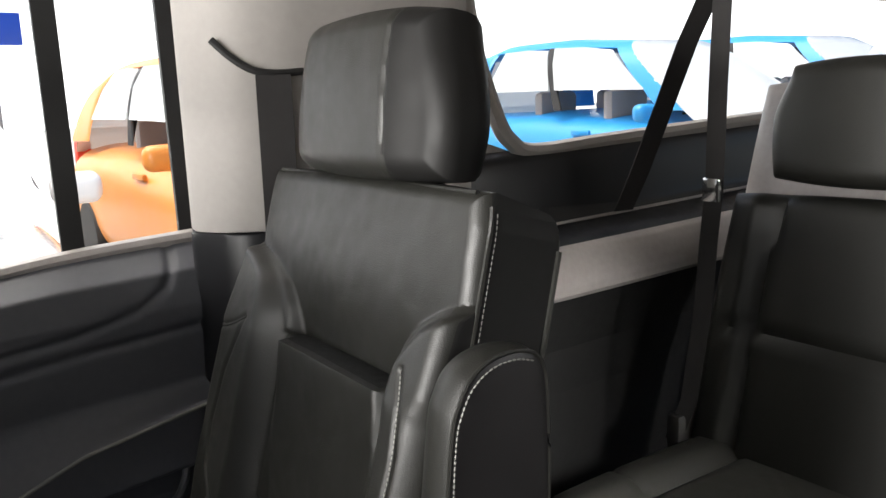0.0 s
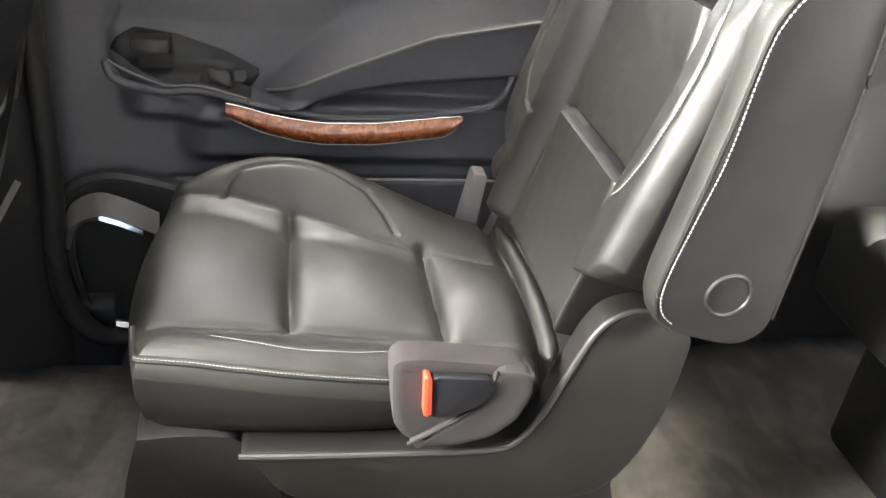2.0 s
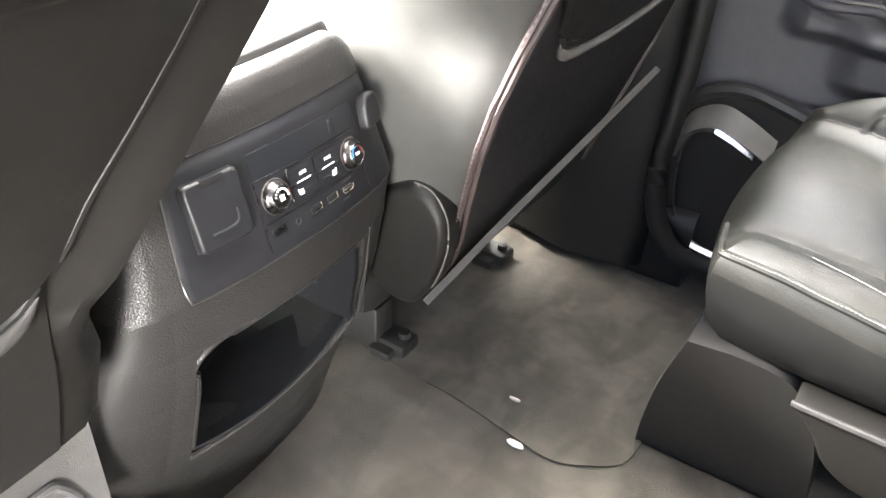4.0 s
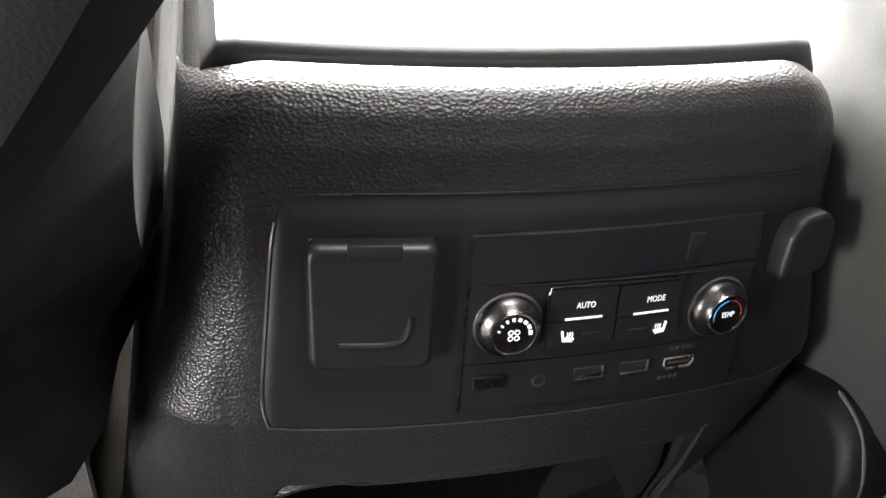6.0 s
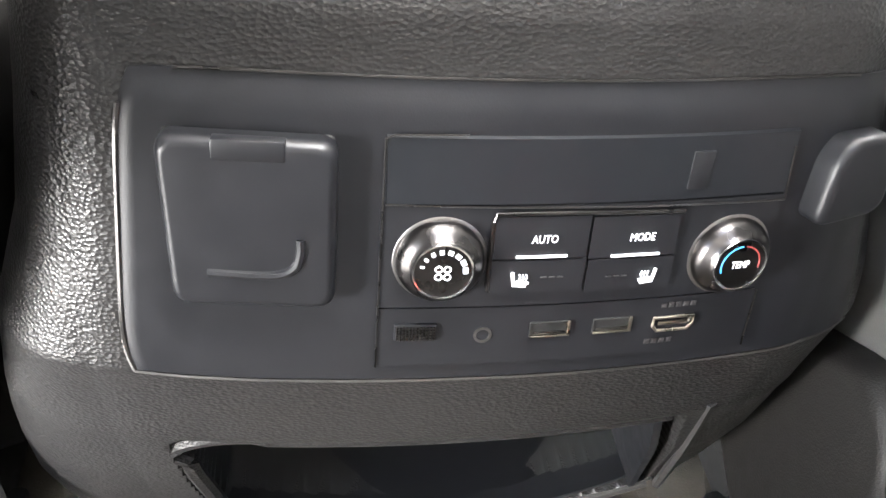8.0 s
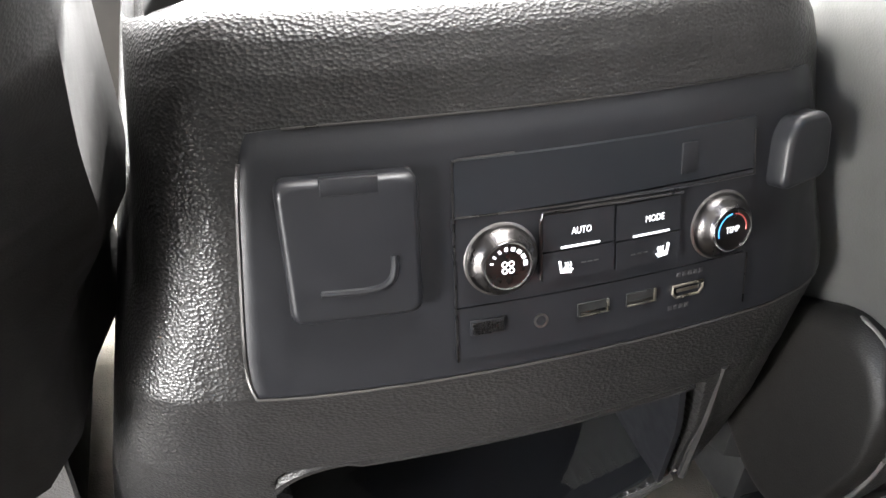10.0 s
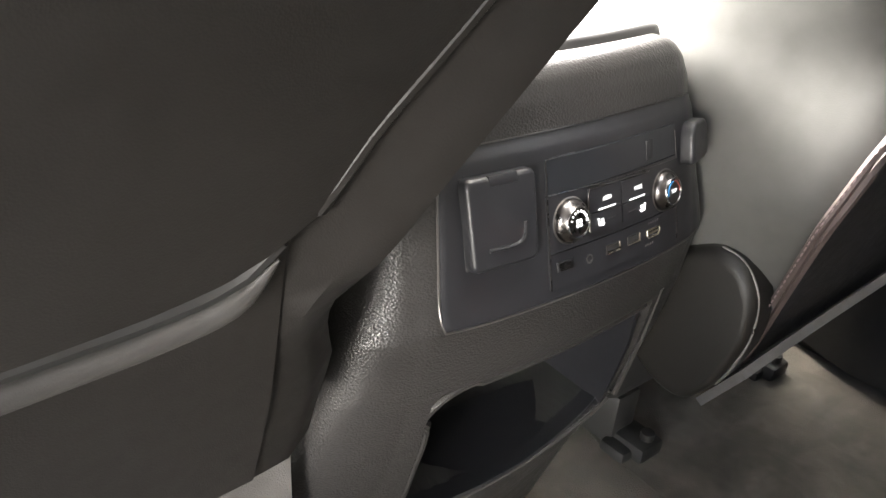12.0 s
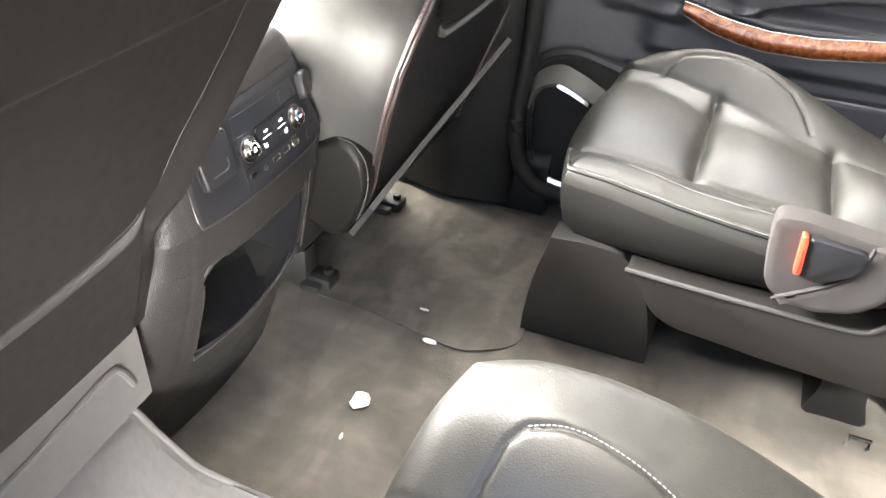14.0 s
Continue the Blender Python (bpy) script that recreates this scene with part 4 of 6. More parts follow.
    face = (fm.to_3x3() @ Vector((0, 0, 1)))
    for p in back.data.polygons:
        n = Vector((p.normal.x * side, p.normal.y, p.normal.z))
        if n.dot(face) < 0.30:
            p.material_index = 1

    def on_face(X, Z, lift=0.001):
        x, y = to_l(X, Z)
        return fm @ Vector((x, y, btop(x, y) + lift))

    def corner_at(v, deep, out=0.0):
        """A place down the inboard edge, deep metres behind the face."""
        half = 0.2425 * math.sqrt(1 - 0.025 * (v / 0.3075) ** 2) * wide_at(v)
        return fm @ Vector((half + out, v, -deep))
    edge = [corner_at(v, 0.020, 0.0008) for v in np.linspace(0.285, -0.10, 40)]
    P("stitching", stitches(edge, 0.0040, 0.0014, 0.0007), THREAD, back, "pale stitched edge")
    P("piping", tube([corner_at(v, 0.014, -0.0005) for v in np.linspace(0.29, -0.13, 40)], 0.0024, 6), LEATHER, back, "rolled seam along the face")
    P("piping", tube([corner_at(v, 0.100, 0.0005) for v in np.linspace(0.262, -0.13, 40)], 0.0030, 6), LEATHER, back, "rolled seam along the rear edge")
    top_seam = [fm @ Vector((q * 0.2425 * 0.955, 0.3005, -0.010 + 0.003 * q * q)) for q in np.linspace(-0.93, 0.93, 30)]
    P("piping", tube(top_seam, 0.0030, 6), LEATHER, back, "rolled seam along the top")
    low = [on_face(X, Z, 0.0022) for X, Z in ((0.240, 0.812), (0.228, 0.785), (0.221, 0.74), (0.222, 0.69), (0.230, 0.642), (0.245, 0.600), (0.262, 0.582))]
    P("stitching", stitches(spline(low, 8), 0.0034, 0.0014, 0.0009), THREAD, back, "pale stitched bolster seam")
    P("piping", tube(spline([on_face(X, Z, 0.0) for X, Z in ((0.598, 0.792), (0.625, 0.780), (0.652, 0.771), (0.666, 0.769))], 6), 0.0022, 6), LEATHER, back, "rolled bolster seam")
    P("back_shell", pad(frame_of(org - fm.to_3x3() @ Vector((0, 0, 0.10)), (1, 0, 0), UP), 0.40, 0.56, lambda x, y: 0.02, 0.02, 0.01, 0.1, 16, 16), PLASTIC, back, "dark hard back shell")

    # headrest
    hm = frame_of((0.430, -0.965, 1.069), (-1, 0, 0), (0, -0.16, 0.987))

    def htop(x, y):
        z = 0.008 * math.cos(math.pi * x / 0.36) + 0.007 * math.cos(math.pi * y / 0.2)
        z -= 0.016 * smooth01((x - 0.080) / 0.07) + 0.016 * smooth01((-x - 0.095) / 0.07)
        z += groove(x, y, [[(0.084, -0.08), (0.080, 0.08)]], 0.0030, 0.0030)
        return z + 0.0008 * noise.noise(Vector((x * 30, y * 30, 2.5)))
    head = P("headrest", pad(hm, 0.325, 0.180, htop, 0.026, 0.085, 0.26, 110, 90, lambda y: 1.0 - 0.15 * smooth01((y + 0.05) / 0.14), 0.035), LEATHER, label="black leather headrest")
    # The inboard side is darkened in colour, as shade.
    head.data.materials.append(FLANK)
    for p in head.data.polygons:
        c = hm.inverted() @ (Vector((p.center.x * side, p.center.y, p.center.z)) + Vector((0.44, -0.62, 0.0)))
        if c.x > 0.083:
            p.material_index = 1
    for dx in (-0.07, 0.07):
        P("headrest_post", tube([(0.437 + dx, -1.035, 0.93), (0.437 + dx, -1.025, 1.02)], 0.006, 10), PLASTIC)

    # inboard armrest, folded up beside the backrest
    front = [(-0.956, 0.850), (-0.938, 0.855), (-0.912, 0.853), (-0.891, 0.841), (-0.878, 0.821), (-0.871, 0.798), (-0.860, 0.717), (-0.844, 0.625), (-0.833, 0.560), (-0.837, 0.529), (-0.854, 0.512)]
    rear = [(-0.89, 0.499), (-0.927, 0.492), (-0.950, 0.502), (-0.960, 0.523), (-0.964, 0.595), (-0.968, 0.668), (-0.971, 0.75), (-0.970, 0.815), (-0.966, 0.838), (-0.956, 0.850)]
    if side > 0:
        run = [p.xy for p in spline([(y, z, 0) for y, z in front + rear], 5)][:-1]
        am = P("armrest", pillow([tuple(p) for p in run], [(0.1264, 0.009), (0.1271, 0.005), (0.1284, 0.0015), (0.131, 0.0), (0.142, -0.003), (0.154, -0.003), (0.166, 0.001), (0.175, 0.006), (0.182, 0.012)]), LEATHER_SIDE, label="folded-up inboard armrest")
        am.data.materials.append(LEATHER)
        for p in am.data.polygons:
            if p.normal.x > -0.75:
                p.material_index = 1
        line = [p for p in spline([(0.1278, y, z) for y, z in front], 8)]
        mid = Vector((0.1278, -0.905, 0.68))
        sewn = [p.lerp(mid, 0.0065 / (p - mid).length) - Vector((0.0013, 0, 0)) for p in line]
        P("stitching", stitches(sewn, 0.0036, 0.0013, 0.0010), THREAD, am, "pale stitched edge")
        P("piping", tube([p + Vector((0.0015, 0, 0)) for p in line], 0.0020, 6), LEATHER, am, "rolled seam along the edge")
        P("piping", tube(spline([(0.129, y, z) for y, z in rear[3:]], 6), 0.0022, 6), LEATHER, am, "rolled seam along the edge")
        P("pivot_cap", lathe([(0.0, -0.001), (0.0195, -0.001), (0.0205, 0.0002), (0.0212, 0.0022), (0.0225, 0.0028), (0.0235, 0.0022), (0.025, 0.0)], (0.1268, -0.904, 0.553), (-1, 0, 0), 40), LEATHER_SIDE, am, "round pivot cap")
        P("pivot_arm", rbox((0.18, -0.93, 0.565), (0.23, -0.89, 0.60), 0.01), BLACK)
    # strap guide bracket at the outboard rear corner
    P("belt_bracket", prism(rounded([(-0.760, 0.30), (-0.79, 0.30), (-0.80, 0.402), (-0.778, 0.405)], 0.003), "x", 0.70, 0.735, 0.004), LEDGE, label="pale grey plastic belt bracket")
    P("recliner_cover", lathe([(0.0, 0), (0.045, 0), (0.05, 0.006), (0.05, 0.03), (0.0, 0.03)], (0.655, -0.85, 0.43), (1, 0, 0), 24), PLASTIC)
    return t


captain_chair(1, "black leather captain's chair with pale stitching beside the closed door")
captain_chair(-1, "black leather captain's chair beside the open door")

# ---- centre console ----
PROF_Z = [0, 0.1, 0.2, 0.3, 0.36, 0.41, 0.52, 0.540, 0.552, 0.5585, 0.5615, 0.562]
PROF_Y = [0.13, 0.095, 0.052, 0.02, 0.006, 0.001, 0.032, 0.037, 0.043, 0.050, 0.058, 0.067]


def console_half(z, x):
    return (0.020 * smooth01((z - 0.34) / 0.10) if x > 0 else 0.0) + interp(z, [0, 0.24, 0.33, 0.41, 0.453, 0.5, 0.56, 0.58], [0.22, 0.212, 0.197, 0.18, 0.166, 0.159, 0.153, 0.150])


def console_y(x, z):
    y = interp(z, PROF_Z, PROF_Y) - 0.010 * max(0, 1 - (x / 0.14) ** 2)
    e = abs(x) - 0.125
    if e > 0:
        w = console_half(z, x) - 0.125
        e = min(e / w, 0.995)
        y += (0.065 if x > 0 else 0.042) * (1 - math.sqrt(1 - e * e))
    return y


def on_panel(x, z, lift=0.0):
    """The frame on the rear face of the console: right, up the face, out of it."""
    y = console_y(x, z)
    dz = (console_y(x, z + 0.01) - console_y(x, z - 0.01)) / 0.02
    dx = (console_y(x + 0.01, z) - console_y(x - 0.01, z)) / 0.02
    m = frame_of((0, 0, 0), (1, dx, 0), (0, dz, 1))
    m.translation = Vector((x, y, z)) + m.to_3x3() @ Vector((0, 0, lift))
    return m


def moved(bm, m):
    bmesh.ops.transform(bm, matrix=m, verts=bm.verts)
    return bm


def console():
    t = thing("centre_console", (0.0, 0.25, 0.0), "grained black centre console with rear climate panel and open storage bin", "console")

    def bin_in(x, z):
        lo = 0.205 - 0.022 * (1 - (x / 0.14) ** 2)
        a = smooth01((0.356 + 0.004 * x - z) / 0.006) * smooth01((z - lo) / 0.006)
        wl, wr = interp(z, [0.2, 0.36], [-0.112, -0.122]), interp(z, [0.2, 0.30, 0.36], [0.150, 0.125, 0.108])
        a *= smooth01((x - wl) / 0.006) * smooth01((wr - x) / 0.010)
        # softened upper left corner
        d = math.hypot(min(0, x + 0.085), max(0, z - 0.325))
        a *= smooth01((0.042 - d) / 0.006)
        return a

    def face(u, v):
        s = min(1, v / 0.97)
        z = 0.562 * s
        x = console_half(z, u - 0.5) * 0.9999 * math.copysign(1 - (1 - abs(2 * u - 1)) ** 1.15, 2 * u - 1)
        y = console_y(x, z) + 0.11 * bin_in(x, z)
        # the shoulder falls away at its ends, and drops into the gap before the lid
        down = max(0, v - 0.97) / 0.03
        z -= 0.016 * s ** 10 * (max(0, abs(x) - 0.115) / 0.035) ** 2 + 0.03 * down
        return Vector((x, y + 0.004 * down, z))
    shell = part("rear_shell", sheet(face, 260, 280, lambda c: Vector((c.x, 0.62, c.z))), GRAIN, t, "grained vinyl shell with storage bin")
    # Faces inside the bin turn near-black, their shade put into the colour.
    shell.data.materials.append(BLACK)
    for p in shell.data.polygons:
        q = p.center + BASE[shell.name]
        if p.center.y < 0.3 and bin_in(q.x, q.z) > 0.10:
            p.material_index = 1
    edge = [(interp(z, [0.2, 0.36], [-0.112, -0.122]) + 0.003, z) for z in np.linspace(0.205, 0.322, 20)]
    edge += [(-0.085 - 0.0375 * math.cos(q), 0.325 + 0.0305 * math.sin(q)) for q in np.linspace(0.1, math.pi / 2, 10)]
    edge += [(x, 0.3525 + 0.004 * x) for x in np.linspace(-0.078, 0.103, 24)]
    part("bin_rim", tube([(x, console_y(x, z) + 0.0046, z) for x, z in edge], 0.0046, 8), GRAIN, t, "rolled edge of the bin opening")
    part("bin_lip", tube([Vector((x, console_y(x, z) - 0.001, z)) for x, z in [(-0.112 + 0.262 * k / 24, 0.199 - 0.022 * (1 - ((-0.112 + 0.262 * k / 24) / 0.14) ** 2)) for k in range(25)]], 0.003, 8), PLASTIC, t)
    part("bin_corner_edge", tube(spline([(0.150, 0.050, 0.212), (0.128, 0.085, 0.250), (0.112, 0.10, 0.263)], 6), 0.002, 6), PLASTIC, t)
    part("bin_side_edge", tube(spline([(0.152, 0.046, 0.212), (0.132, 0.02, 0.30), (0.118, 0.004, 0.365)], 6), 0.003, 6), PLASTIC, t)
    part("bin_floor", sheet(lambda u, v: Vector((-0.116 + 0.268 * u, console_y(-0.116 + 0.268 * u, 0.2) + 0.004 + 0.11 * v, 0.2085 - 0.022 * (1 - ((-0.116 + 0.268 * u) / 0.14) ** 2) - 0.012 * v)), 24, 6, (0, 0, -0.004)), PANEL, t, "smooth black bin floor")
    part("bin_side", sheet(lambda u, v: Vector((interp(0.2 + 0.152 * v, [0.2, 0.30, 0.352], [0.138, 0.113, 0.097]), console_y(0.12, 0.2 + 0.152 * v) + 0.002 + 0.116 * u, 0.2 + 0.152 * v)), 10, 10, (0.004, 0, 0)), PANEL, t, "smooth side wall of the bin")
    part("bin_divider", rbox((-0.11, 0.09, 0.295), (0.11, 0.098, 0.30), 0.002), PLASTIC, t)
    # padded lid over the rounded shoulder
    def lid(u, v):
        x = -0.143 + 0.291 * u
        y = 0.073 - 0.008 * (1 - (x / 0.14) ** 2) + 0.40 * v ** 1.6
        e = min(u, 1 - u) * 0.291
        z = 0.5645 - (0.012 - math.sqrt(max(0, 0.012 ** 2 - (0.012 - min(e, 0.012)) ** 2)))
        f = min(v ** 1.6 * 0.40, 0.006)
        return Vector((x, y, z - (0.006 - math.sqrt(max(0, 0.000036 - (0.006 - f) ** 2)))))
    part("lid", sheet(lid, 40, 40, lambda c: Vector((c.x, c.y, 0.5335))), LIDHIDE, t, "padded lid of the console")
    # climate panel
    def plate(u, v):
        U, V = 2 * u - 1, 2 * v - 1
        x = 0.0165 + 0.1440 * U * math.sqrt(1 - 0.06 * V ** 6)
        z = 0.4660 + 0.0560 * V * math.sqrt(1 - 0.06 * U ** 8)
        x += (0.010 * -U * (V + 1) / 2 if U < 0 else 0)
        x += U * (0.010 - 0.026 * (V + 1) / 2) if U > 0 else 0
        e = min(1 - abs(U), (1 - abs(V)) * (0.45 if V < 0 else 0.10))
        return Vector((x, console_y(x, z) - 0.0022 * smooth01(e / 0.02) - 0.0003, z))
    pl = part("climate_panel", sheet(plate, 90, 50, (0, 0.0025, 0)), PANEL, t, "satin black climate panel")
    rim = [plate(0.0, v) for v in np.linspace(0.9, 0.0, 24)] + [plate(u, 0.0) for u in np.linspace(0.0, 1.0, 60)]
    # Metal tubes paint the light that the panel's edges catch.
    part("panel_edge", tube([p + Vector((0, -0.0006, 0)) for p in rim], 0.0009, 6), EDGE, pl)
    part("panel_edge", tube([plate(u, 1.0) + Vector((0, -0.0004, 0)) for u in np.linspace(0.05, 0.95, 50)], 0.0005, 6), DARKCHROME, pl)

    def put(name, bm, x, z, mat, parent=pl, lift=0.0035, label=""):
        return part(name, moved(bm, on_panel(x, z - 0.26 * lift, lift)), mat, parent, label)

    # hinged power-outlet cover
    part("outlet_seat", moved(rbox((-0.027, -0.0300, -0.004), (0.027, 0.0300, 0.0008), 0.003), on_panel(-0.0785, 0.4752, 0.0025)), BLACK, pl)
    sq = rounded([(-0.0262, -0.030), (0.0268, -0.030), (0.0278, 0.030), (-0.0278, 0.030)], 0.0062, 6)
    cov = part("outlet_cover", moved(lens(sq, 0.0, 0.0088, 0.0042), on_panel(-0.0785, 0.475, 0.0025)), PANEL, pl, "square hinged outlet cover")
    put("cover_hinge", rbox((-0.0105, 0.0232, 0.004), (0.0120, 0.0302, 0.0092), 0.0008), -0.0785, 0.4757, PANEL, cov, lift=0.0025)
    put("finger_lip", tube(spline([(-0.014, -0.0165, 0.0086), (0.006, -0.0168, 0.0088), (0.0135, -0.0140, 0.0088), (0.0158, -0.0085, 0.0087), (0.0160, -0.003, 0.0086)], 6), 0.0016, 8), -0.0785, 0.4757, PANEL, cov, lift=0.0025)
    # display strip and control block
    def tile(name, x0, x1, z0, z1, mat, lift, label="", parent=pl):
        def f(u, v):
            x, z = x0 + (x1 - x0) * u, z0 + (z1 - z0) * v
            return Vector((x, console_y(x, z) - lift, z))
        return part(name, sheet(f, 24, 8, (0, 0.003, 0)), mat, parent, label)
    tile("display", -0.0360, 0.1078, 0.4828, 0.5052, GLOSS, 0.0042, "unlit gloss display strip")
    tile("control_block", -0.0374, 0.1082, 0.4440, 0.4820, PANEL, 0.0042)
    tile("port_strip", -0.0376, 0.1080, 0.4195, 0.4432, PANEL, 0.0040)
    put("sensor", rbox((-0.004, -0.007, 0.0), (0.004, 0.007, 0.0012), 0.0004), 0.0721, 0.4930, PANEL)
    for ln in ([(-0.0376, 0.4195), (-0.0366, 0.5050), (-0.034, 0.5062), (-0.010, 0.5066)], [(-0.036, 0.4828), (0.1087, 0.4800)], [(0.1090, 0.4800), (0.1072, 0.5000)], [(0.1084, 0.4185), (0.1084, 0.4432)]):
        part("joint_line", tube([Vector((x, console_y(x, z) - 0.0046, z)) for a, b in zip(ln, ln[1:]) for x, z in [(a[0] + (b[0] - a[0]) * k / 10, a[1] + (b[1] - a[1]) * k / 10) for k in range(11)]], 0.00035, 5), DARKCHROME, pl)
    # four push keys
    for name, x0, x1, z0, z1 in (("auto_key", 0.0012, 0.0347, 0.4640, 0.4796), ("mode_key", 0.0358, 0.0682, 0.4632, 0.4788), ("seat_heat_key", 0.0012, 0.0351, 0.4508, 0.4632), ("seat_heat_key", 0.0362, 0.0688, 0.4500, 0.4624)):
        tile(name, x0, x1, z0, z1, PANEL, 0.0062)
    part("key_rim", tube([Vector((x, console_y(x, z) - 0.0062, z)) for x, z in [(0.0004, 0.4520), (0.0003, 0.4780), (0.0014, 0.4806), (0.0190, 0.4808), (0.045, 0.4804), (0.0690, 0.4797)]], 0.0007, 6), DARKCHROME, pl, "bright key surround")
    # rotary knobs
    for x, z, label in ((-0.0166, 0.4616, "fan speed knob with smoked chrome collar"), (0.0914, 0.4585, "temperature knob with smoked chrome collar")):
        m = on_panel(x, z, 0.003)
        ax = m.to_3x3() @ Vector((0, 0, 1))
        o = m.translation
        kn = part("knob", lathe([(0.0152, 0.0), (0.0154, 0.0022), (0.0148, 0.0044), (0.0134, 0.0062), (0.0118, 0.0074), (0.0109, 0.0086), (0.0106, 0.0092)], o, ax, 48), DARKCHROME, pl, label)
        part("base_ring", lathe([(0.0150, 0.0), (0.0164, 0.0), (0.0165, 0.0010), (0.0159, 0.0014), (0.0150, 0.0014)], o, ax, 48), EDGE, kn, "thin satin ring")
        part("knob_face", lathe([(0.0, 0.0088), (0.0098, 0.0088), (0.0100, 0.0090), (0.0100, 0.0084)], o, ax, 48), GLOSS, kn)
        part("face_ring", lathe([(0.0098, 0.0086), (0.0098, 0.0096), (0.0104, 0.0097), (0.0108, 0.0086)], o, ax, 48), CHROME, kn, "chrome ring")
    # legends
    def legend(word, size, x, z, mat, lift, parent=pl, slant=0.04):
        cu = bpy.data.curves.new("legend", "FONT")
        cu.body, cu.size, cu.align_x, cu.align_y, cu.shear = word, size, "CENTER", "CENTER", slant
        cu.extrude, cu.resolution_u = 0.0001, 2
        ob = new("legend", cu)
        me = bpy.data.meshes.new_from_object(ob.evaluated_get(bpy.context.evaluated_depsgraph_get()))
        bpy.data.objects.remove(ob)
        bm = bmesh.new()
        bm.from_mesh(me)
        bpy.data.meshes.remove(me)
        bmesh.ops.scale(bm, vec=(0.70, 0.92, 1), verts=bm.verts)
        return put("legend", bm, x, z, mat, parent, lift)
    legend("AUTO", 0.0048, 0.0188, 0.4715, INK, 0.0066)
    legend("MODE", 0.0048, 0.0542, 0.4709, INK, 0.0066)
    legend("TEMP", 0.0044, 0.0914, 0.4617, INK, 0.0123)
    put("indicator_bar", rbox((-0.0092, -0.0005, 0), (0.0092, 0.0005, 0.0006), 0.0002), 0.0184, 0.4650, INK, lift=0.0062)
    put("indicator_bar", rbox((-0.0092, -0.0005, 0), (0.0092, 0.0005, 0.0006), 0.0002), 0.0528, 0.4641, INK, lift=0.0062)
    # heated-seat marks, with dim level bars beside them
    for x, z, s in ((0.0116, 0.4566, 1), (0.0586, 0.4557, -1)):
        bms = [tube([(-0.003 * s, 0.0028, 0), (-0.0022 * s, -0.0022, 0), (0.0022 * s, -0.0026, 0)], 0.00065, 6), tube([(-0.0013 * s, -0.001, 0), (0.003 * s, -0.0016, 0)], 0.0006, 6)]
        bms += [tube([(dx * s, -0.0004, 0), ((dx + 0.0004) * s, 0.0008, 0), (dx * s, 0.0020, 0)], 0.0003, 5) for dx in (-0.0004, 0.0008, 0.0020)]
        put("heat_mark", joined(*bms), x, z, INK, lift=0.0068)
        for k in range(3):
            put("level_bar", rbox((-0.0011, -0.0003, 0), (0.0011, 0.0003, 0.0004), 0.0001), x + s * (0.0085 + 0.003 * k), z + 0.0002, DIM, lift=0.0062)
    # fan mark and speed arc
    fan = [tube([(0.0017 * a + 0.0013 * math.cos(q), 0.0017 * b + 0.0013 * math.sin(q), 0) for q in np.linspace(0, 2 * math.pi, 13)[:-1]], 0.00032, 5, closed=True) for a, b in ((1, 1), (1, -1), (-1, 1), (-1, -1))]
    put("fan_mark", moved(joined(*fan), Matrix.Scale(0.86, 4)), -0.0166, 0.4642, INK, lift=0.0123)
    for k in range(8):
        q = radians(165 - 23 * k)
        w = 0.0004 + 0.00011 * k
        b = rbox((-w, -0.0007, 0), (w, 0.0007 + 0.00005 * k, 0.0004), 0.0001)
        put("speed_mark", moved(b, Matrix.Translation((0.0074 * math.cos(q), 0.0074 * math.sin(q), 0)) @ Matrix.Rotation(q - math.pi / 2, 4, "Z")), -0.0166, 0.4648, INK, lift=0.0123)
    for lo, hi, mat in ((95, 200, BLUEINK), (-10, 85, REDINK)):
        put("dial_arc", tube([(0.0076 * math.cos(radians(q)), 0.0076 * math.sin(radians(q)), 0) for q in np.linspace(lo, hi, 14)], 0.00034, 6), 0.0914, 0.4617, mat, lift=0.0123)
    # ports
    thumb = put("thumb_switch", rbox((-0.0078, -0.0036, -0.001), (0.0078, 0.0036, 0.0014), 0.0006), -0.0235, 0.4338, PANEL)
    dots = [moved(rbox((-0.0004, -0.0004, 0), (0.0004, 0.0004, 0.0007), 0.0001), Matrix.Translation((-0.0066 + 0.0012 * i, -0.0024 + 0.0012 * j, 0))) for i in range(12) for j in range(5)]
    put("grip_dots", joined(*dots), -0.0235, 0.4340, DARKCHROME, thumb, lift=0.0049)
    put("audio_socket", lathe([(0.0014, -0.004), (0.0024, -0.004), (0.0024, 0.0008), (0.0034, 0.0008), (0.0034, 0.0002), (0.0014, -0.004)], (0, 0, 0), (0, 0, 1), 24), 0.0011, 0.4318, EDGE)
    # Glint painted as metal on two sides; black blocks for the shaded rest.
    for x, name in ((0.0260, "usb_port"), (0.0502, "usb_port")):
        pt = put(name, joined(rbox((-0.0074, -0.0032, 0), (0.0078, -0.0026, 0.001), 0.0002), rbox((0.0066, -0.003, 0), (0.0078, 0.0032, 0.001), 0.0002)), x, 0.4336, BRASS, lift=0.0042, label="socket with a metal glint along two sides")
        put("tongue", rbox((-0.006, -0.0022, 0), (0.0062, -0.0012, 0.0006), 0.0002), x, 0.4336, DARKCHROME, pt, lift=0.0040)
        put("shroud", joined(rbox((-0.0078, 0.0026, 0), (0.0066, 0.0032, 0.0008), 0.0002), rbox((-0.0078, -0.003, 0), (-0.0072, 0.003, 0.0008), 0.0002)), x, 0.4336, BLACK, pt, lift=0.0042)
